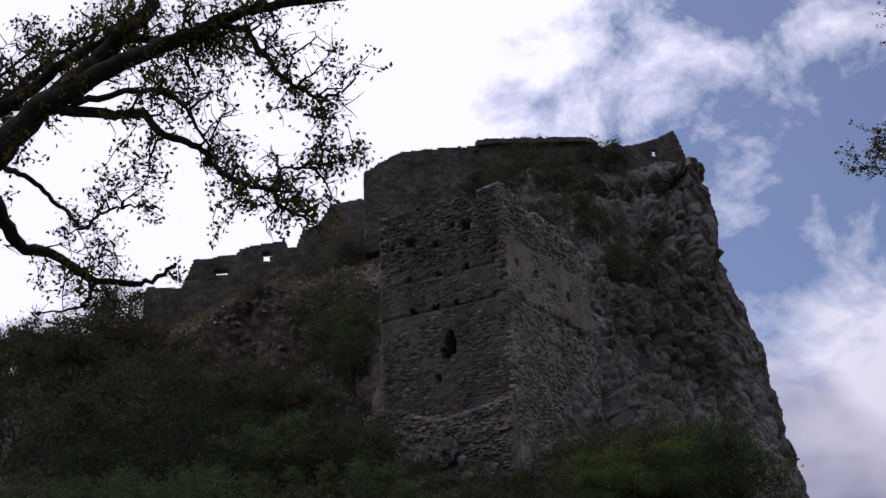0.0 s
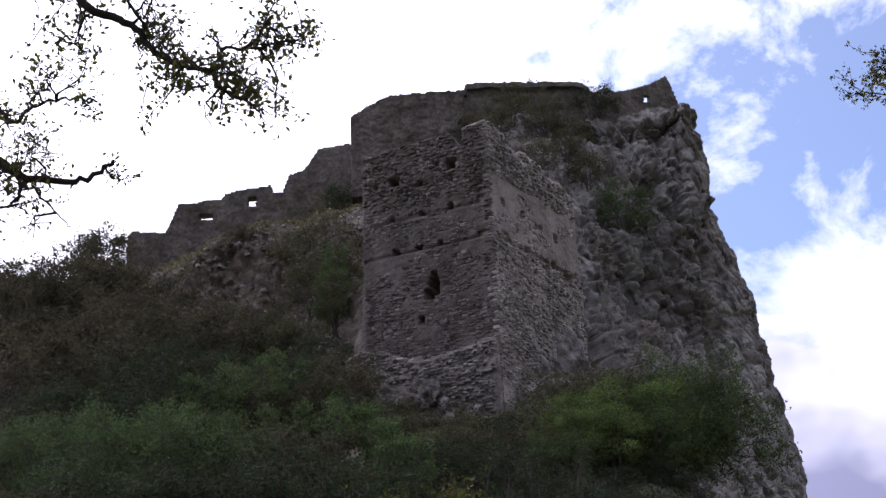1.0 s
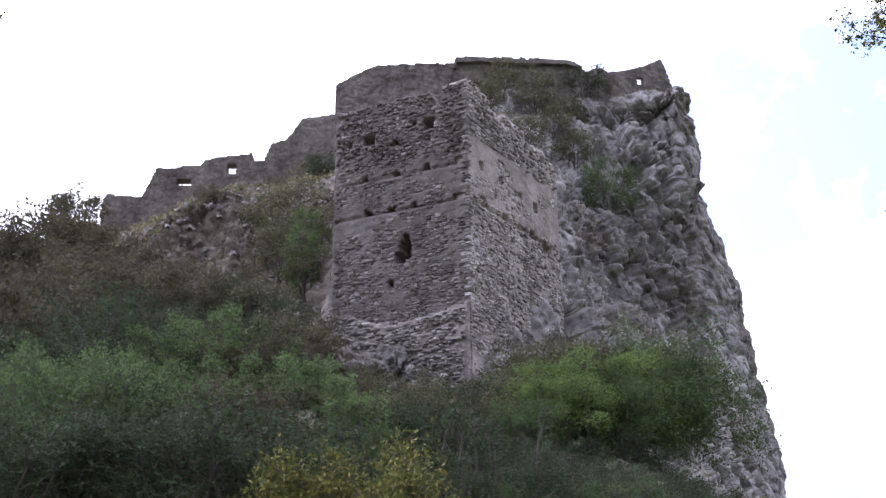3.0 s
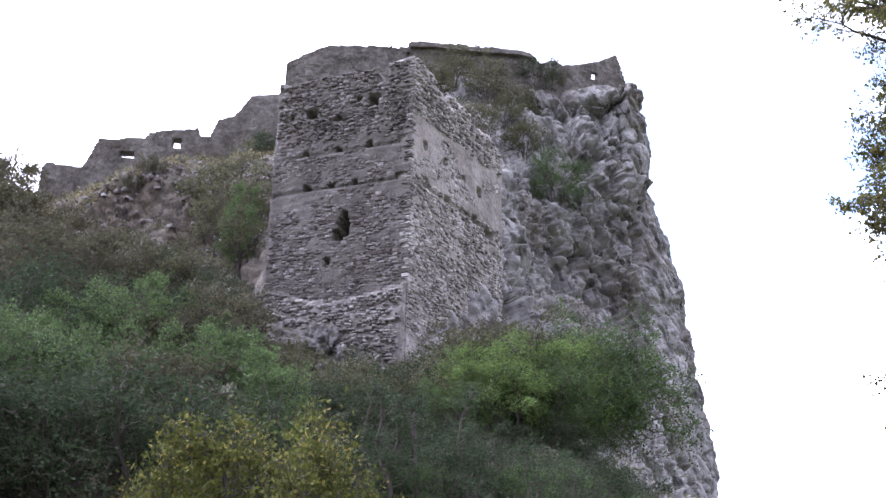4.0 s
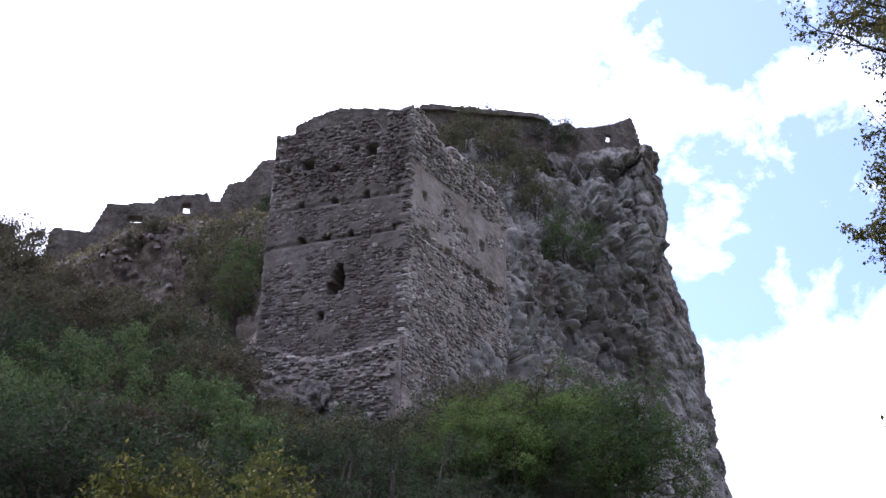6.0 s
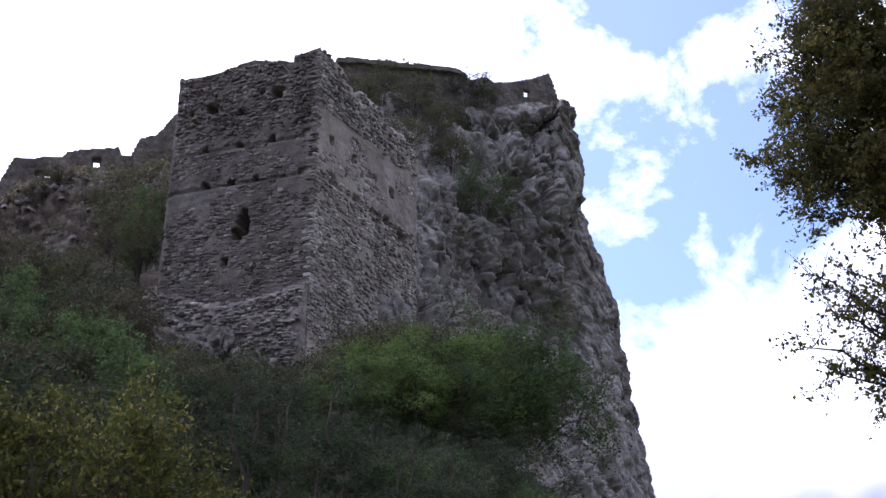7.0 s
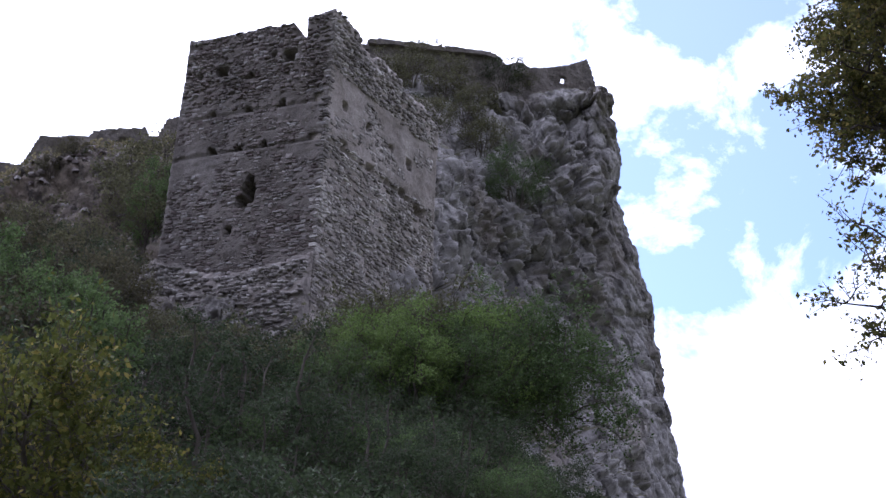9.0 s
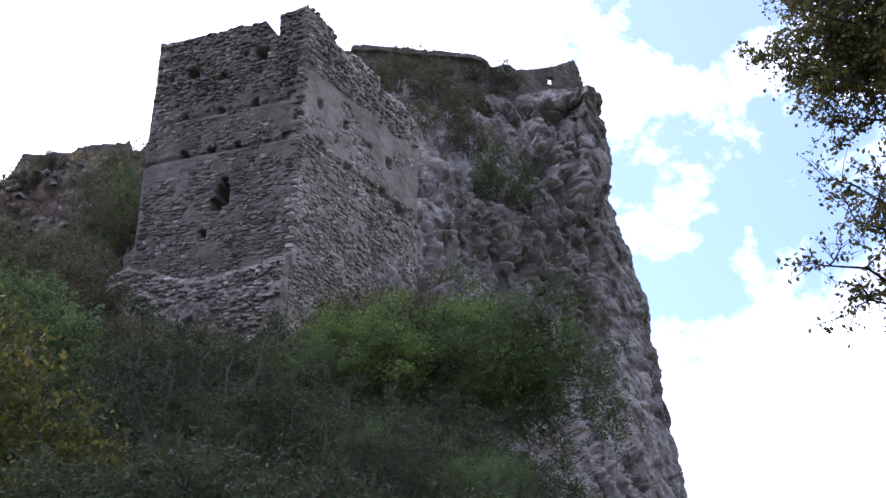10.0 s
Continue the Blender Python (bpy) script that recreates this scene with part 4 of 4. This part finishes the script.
for _ in range(34):
    x, y = rng.uniform(-28, -2.5), rng.uniform(29, 50)
    plant(rng.choice(("dark", "dark", "brown")), x, y, rng.uniform(0.55, 0.85), rng.uniform(0, 360))
for _ in range(20):
    plant(rng.choice(("brown", "olive", "brown")), rng.uniform(-44, -22), rng.uniform(62, 92), rng.uniform(0.8, 1.2), rng.uniform(0, 360))
for _ in range(18):
    plant(rng.choice(("olive", "brown")), rng.uniform(-17, -5), rng.uniform(58, 65), rng.uniform(0.18, 0.32), rng.uniform(0, 360))
for kind, x, y, size in (("olive", -8.6, 84.5, 0.9), ("olive", -7.0, 82.0, 1.0), ("dark", -6.0, 80.0, 0.8), ("bare", -9.6, 83.0, 0.7), ("olive", -10.2, 85.5, 0.5)):
    plant(kind, x, y, size, x * 61)
for kind, x, y, size in (("bare", -28.4, 90.5, 1.5), ("bare", -31.0, 92.0, 1.4), ("olive", -35.5, 92.5, 1.3), ("olive", -41.0, 94.0, 1.4), ("bare", -26.2, 89.5, 1.0), ("bare", -29.6, 91.0, 1.5), ("bare", -33.2, 92.0, 1.4)):
    plant(kind, x, y, size, x * 31)
for _ in range(6):
    plant(rng.choice(("olive", "brown", "olive")), rng.uniform(-38, -25), rng.uniform(89, 95), rng.uniform(0.6, 0.9), rng.uniform(0, 360))
# low undergrowth between the shrubs
rng = random.Random(91)
tufts = []
for _ in range(5200):
    x, y = rng.uniform(-30, 8.5), rng.uniform(22, 58)
    if (y > 45 and x > -4.5) or (x > 6 and y > 42):
        continue
    tufts.append(Vector((x, y, drop(x, y) + rng.uniform(0.05, 0.35))))
for _ in range(1600):
    x, y = rng.uniform(-26, 14), rng.uniform(58, 86)
    if x > 5 + (y - 58) * 0.3:
        continue
    tufts.append(Vector((x, y, drop(x, y) + rng.uniform(0.0, 0.15))))
tagged(new("undergrowth", leaves(tufts, 9, 0.2, 0.13, rng, LEAF_DARK, "undergrowth")), "low weeds and dry grass on the slope", "undergrowth", kind="stuff")
# dry grass along the crest below the low wall, and fallen rubble on the slope under it
tufts, verts, quads = [], [], []
for _ in range(2600):
    x, y = rng.uniform(-24, -4), rng.uniform(64.5, 84)
    tufts.append(Vector((x, y, drop(x, y) + rng.uniform(0.0, 0.16))))
tagged(new("dry_grass", leaves(tufts, 9, 0.2, 0.2, rng, LEAF_DRY, "dry_grass")), "pale dry grass on the crest below the low wall", "grass", kind="stuff")
for _ in range(4600):
    x, y = rng.uniform(-22, -3.5), rng.uniform(50, 67)
    size = 0.09 + 0.22 * rng.random() ** 2.5
    at = Vector((x, y, drop(x, y) - size * 0.12))
    turn = Euler((rng.uniform(-0.4, 0.4), rng.uniform(-0.4, 0.4), rng.uniform(0, 6.3))).to_matrix()
    k = len(verts)
    for px, py, pz in stone_verts(size * 1.3, size, size * 0.55, rng):
        verts.append(at + turn @ Vector((px, pz, -py)))
    quads += [tuple(k + i for i in f) for f in STONE_FACES]
tagged(new("fallen_rubble", mesh_quads("fallen_rubble", [tuple(v) for v in verts], quads, STONES)), "fallen grey-brown rubble stones strewn over the slope", "rubble", kind="stuff")
# the gully between tower and crown
for kind, x, y, s in (("olive", 7.2, 78.5, 1.0), ("olive", 9.5, 76.5, 1.1), ("olive", 10.6, 74.5, 0.9), ("olive", 12.2, 78.5, 0.9), ("dark", 13.6, 80.4, 0.8),
                      ("olive", 11.6, 72.8, 0.9), ("green", 13.5, 71.4, 0.95), ("olive", 5.6, 74, 1.0), ("olive", 8.2, 71, 0.9), ("olive", 15.2, 81.5, 0.7), ("olive", 4.0, 80, 1.0), ("bare", 22.8, 85.4, 0.4), ("bare", -8.3, 72.4, 0.75)):
    plant(kind, x, y, s, x * 97)


# ---- the overhanging tree at the left of the path ----
def limb(wood, pts, r0, r1, rng, twigs, tips):
    """A crooked limb through points (x, y, z), with forked side twigs."""
    fine = spline(np.array(pts, float), np.linspace(0, len(pts) - 1, 6 * (len(pts) - 1) + 1))
    path = [Vector(p) + Vector((rng.uniform(-1, 1), rng.uniform(-1, 1), rng.uniform(-1, 1))) * 0.025 for p in fine]
    n = len(path)
    wood.add(path, [r0 + (r1 - r0) * (i / (n - 1)) ** 0.7 for i in range(n)], 8)
    for _ in range(twigs):
        i = rng.randrange(n // 5, n)
        o = path[i]
        d = Vector((rng.uniform(-0.5, 1.0), rng.uniform(-0.8, 0.8), rng.uniform(-0.6, 0.8))).normalized()
        l = rng.uniform(0.3, 0.75) * (1.0 if i < 0.8 * n else 0.55)
        tw = bend(o, o + d * l, rng, 0.16, 5)
        wood.add(tw, [0.02, 0.016, 0.013, 0.01, 0.007, 0.004], 4)
        ends = []
        for j in (2, 3, 4, 5):
            for _ in range(2):
                e = tw[j] + Vector((rng.uniform(-0.5, 1), rng.uniform(-1, 1), rng.uniform(-1, 0.8))).normalized() * rng.uniform(0.12, 0.34)
                wood.add(bend(tw[j], e, rng, 0.14, 2), [0.008, 0.006, 0.003], 3)
                ends.append(e)
        # some twigs are bare, others end in close sprays
        if rng.random() < 0.8:
            tips += ends + tw[3:]


rng = random.Random(31)
oak = tagged(empty("overhanging_tree"), "old crooked tree with dark twisted limbs over the path", "tree")
trunk = Wood()
trunk.add([Vector(p) for p in ((-9.4, 11.6, -1.2), (-9.1, 11.6, 1.5), (-8.5, 11.5, 4.0), (-7.4, 11.4, 6.1), (-6.3, 11.3, 7.2), (-5.4, 11.2, 8.0))], [0.6, 0.46, 0.4, 0.34, 0.28, 0.23], 12)
part("trunk", trunk.mesh("trunk", BARK), oak)
for twigs, r0, r1, pts in (
        (14, 0.22, 0.09, ((-5.44, 11.2, 7.98), (-4.92, 11.2, 8.52), (-4.38, 11.2, 9.2), (-4.0, 11.3, 9.67), (-3.67, 11.4, 10.2), (-3.3, 11.6, 10.9))),
        (20, 0.14, 0.05, ((-4.4, 11.2, 9.1), (-3.66, 11.1, 9.53), (-2.77, 11.0, 9.85), (-2.3, 11.1, 10.2), (-1.74, 11.2, 10.43), (-0.8, 11.3, 10.6))),
        (24, 0.11, 0.04, ((-6.0, 11.5, 8.6), (-5.0, 11.6, 9.45), (-4.4, 11.5, 9.9), (-3.84, 11.4, 10.15), (-3.0, 11.3, 10.05), (-2.5, 11.2, 9.95))),
        (22, 0.075, 0.015, ((-4.3, 11.2, 9.05), (-3.62, 11.3, 8.99), (-3.27, 11.2, 8.93), (-2.98, 11.1, 8.56), (-2.57, 11.2, 8.42), (-2.33, 11.2, 8.09), (-1.96, 11.1, 7.81), (-1.7, 11.2, 7.79), (-1.5, 11.1, 7.45), (-1.15, 11.1, 7.28))),
        (12, 0.05, 0.015, ((-4.1, 11.2, 9.12), (-3.42, 11.0, 9.1), (-2.94, 11.0, 9.07), (-2.66, 11.1, 8.8), (-2.44, 11.2, 8.39))),
        (16, 0.055, 0.012, ((-2.33, 11.1, 10.05), (-2.0, 11.0, 9.93), (-1.79, 11.0, 9.53), (-1.44, 11.1, 9.14), (-1.17, 11.2, 9.04), (-0.9, 11.2, 9.07), (-0.65, 11.1, 9.28))),
        (9, 0.025, 0.008, ((-1.7, 11.2, 7.8), (-1.53, 11.2, 8.05), (-1.17, 11.2, 8.02), (-1.08, 11.2, 8.31))),
        (8, 0.13, 0.025, ((-5.3, 11.3, 8.2), (-5.45, 12.3, 8.55), (-5.4, 13.2, 8.3), (-5.0, 13.2, 8.15), (-4.6, 13.2, 7.9), (-4.3, 13.2, 7.7), (-3.62, 13.2, 7.62), (-3.26, 13.2, 7.86))),
        (7, 0.045, 0.012, ((-5.4, 12.6, 9.1), (-5.17, 13.0, 9.1), (-4.83, 13.2, 8.78), (-4.5, 13.2, 8.45), (-4.29, 13.2, 8.7), (-3.92, 13.2, 8.77), (-3.53, 13.2, 8.7))),
        (6, 0.045, 0.012, ((-5.0, 13.2, 8.15), (-4.61, 13.2, 7.93), (-4.36, 13.2, 7.66), (-4.41, 13.2, 7.34), (-5.0, 13.2, 7.26))),
        (26, 0.07, 0.015, ((-5.5, 11.3, 8.3), (-5.3, 11.6, 9.2), (-4.9, 11.8, 10.0), (-4.3, 11.8, 10.5), (-3.6, 11.7, 10.7))),
        (20, 0.06, 0.015, ((-5.9, 11.4, 7.7), (-5.9, 11.8, 9.0), (-5.5, 12.0, 10.0), (-5.0, 12.1, 10.7))),
        (2, 0.02, 0.006, ((-4.2, 13.2, 7.6), (-3.93, 13.2, 7.24), (-3.7, 13.2, 7.0)))):
    wood, tips = Wood(), []
    limb(wood, pts, r0, r1, rng, int(twigs * 1.25), tips)
    lb = part("limb", wood.mesh("limb", BARK), oak)
    if tips:
        part("leaves", leaves(tips, 6, 0.06, 0.058, rng, LEAF_TREE), lb)

# ---- the leafy tree at the right of the path ----
rng = random.Random(41)
birch = tagged(empty("leafy_tree"), "tall leafy tree with autumn-tinged green crown beside the path", "tree")
trunk = Wood()
trunk.add([Vector(p) for p in ((15.8, 25, -1.2), (15.7, 25, 3), (15.5, 24.9, 8), (15.3, 24.8, 13), (15.0, 24.8, 18), (14.7, 24.8, 21.5))], [0.32, 0.27, 0.22, 0.17, 0.1, 0.04], 10)
part("trunk", trunk.mesh("trunk", BARK), birch)


def bough(base, tip, sprays, per, droop=0.0):
    """A limb with forking side twigs that carry loose leaves towards their ends."""
    wood, tips = Wood(), []
    path = bend(Vector(base), Vector(tip), rng, 0.05, 8)
    for i, p in enumerate(path):
        p.z += droop * math.sin(math.pi * i / 8)
    wood.add(path, [0.075 * (1 - i / 8.6) + 0.006 for i in range(9)], 6)
    along = (Vector(tip) - Vector(base)).normalized()
    for k in range(sprays):
        i = min(8, 2 + int(6.9 * (k + rng.random()) / sprays))
        d = (along * rng.uniform(0.1, 1.1) + Vector((rng.gauss(0, 0.6), rng.gauss(0, 0.8), rng.gauss(0, 0.6)))).normalized()
        l = rng.uniform(0.45, 1.0) * (1.15 - 0.07 * i)
        tw = bend(path[i], path[i] + d * l, rng, 0.09, 4)
        wood.add(tw, [0.018, 0.014, 0.011, 0.008, 0.004], 4)
        tips += tw[2:]
        for j in (1, 2, 3, 4):
            for _ in range(2):
                e = tw[j] + (d * 0.6 + Vector((rng.gauss(0, 0.6), rng.gauss(0, 0.6), rng.gauss(0, 0.6)))) * rng.uniform(0.18, 0.4)
                wood.add(bend(tw[j], e, rng, 0.1, 2), [0.008, 0.006, 0.003], 3)
                tips += [e, tw[j].lerp(e, 0.6)]
    br = part("branch", wood.mesh("branch", BARK), birch)
    part("leaves", leaves(tips, per, 0.055, 0.075, rng, LEAF_TREE), br)


# the low open spray
for z0, tip in ((6.2, (11.6, 25.1, 7.1)), (6.5, (12.0, 24.9, 8.3)), (6.2, (12.2, 25.3, 6.7)), (6.6, (12.7, 25.1, 8.5)), (6.3, (11.9, 24.7, 7.6)), (6.2, (13.0, 24.8, 6.7)), (6.5, (13.2, 25.3, 7.9)), (6.3, (13.4, 24.9, 7.2)), (6.4, (12.4, 25.0, 7.5))):
    bough((15.6, 24.9, z0), (tip[0] + 0.4, tip[1], tip[2]), 12, 3)
# the close main crown above it
for k in range(46):
    z0 = 9.2 + 3.6 * k / 46
    a = math.pi + rng.uniform(-0.95, 0.95)
    reach = rng.uniform(2.1, 3.4) * (1.0 - 0.1 * abs(z0 - 10.8))
    bough((15.4, 24.9, z0), (15.2 + math.cos(a) * reach, 24.9 + math.sin(a) * reach, z0 + 0.75 + rng.uniform(-0.3, 0.5)), 12, 5)
# the thin place, then the upper crown
for k in range(6):
    a = math.pi + rng.uniform(-0.8, 0.8)
    reach = rng.uniform(1.4, 2.4)
    bough((15.3, 24.9, 13.0 + 0.2 * k), (15.0 + math.cos(a) * reach, 24.9 + math.sin(a) * reach, 13.9 + 0.2 * k), 9, 3)
for k in range(26):
    z0 = 14.4 + 5.0 * k / 26
    a = math.pi + rng.uniform(-1.2, 1.2) if k % 4 else rng.uniform(0, 6.3)
    reach = rng.uniform(2.0, 3.6) * (1.15 - 0.14 * (z0 - 14.4))
    bough((15.2, 24.8, z0), (15.0 + math.cos(a) * reach, 24.8 + math.sin(a) * reach, z0 + 0.8), 11, 4)
# the side away from the path
for k in range(12):
    z0 = 8.0 + 0.7 * k
    a = rng.uniform(-1.3, 1.3)
    bough((15.4, 24.9, z0), (15.4 + math.cos(a) * 2.6, 24.9 + math.sin(a) * 2.6, z0 + 1.2), 10, 5)
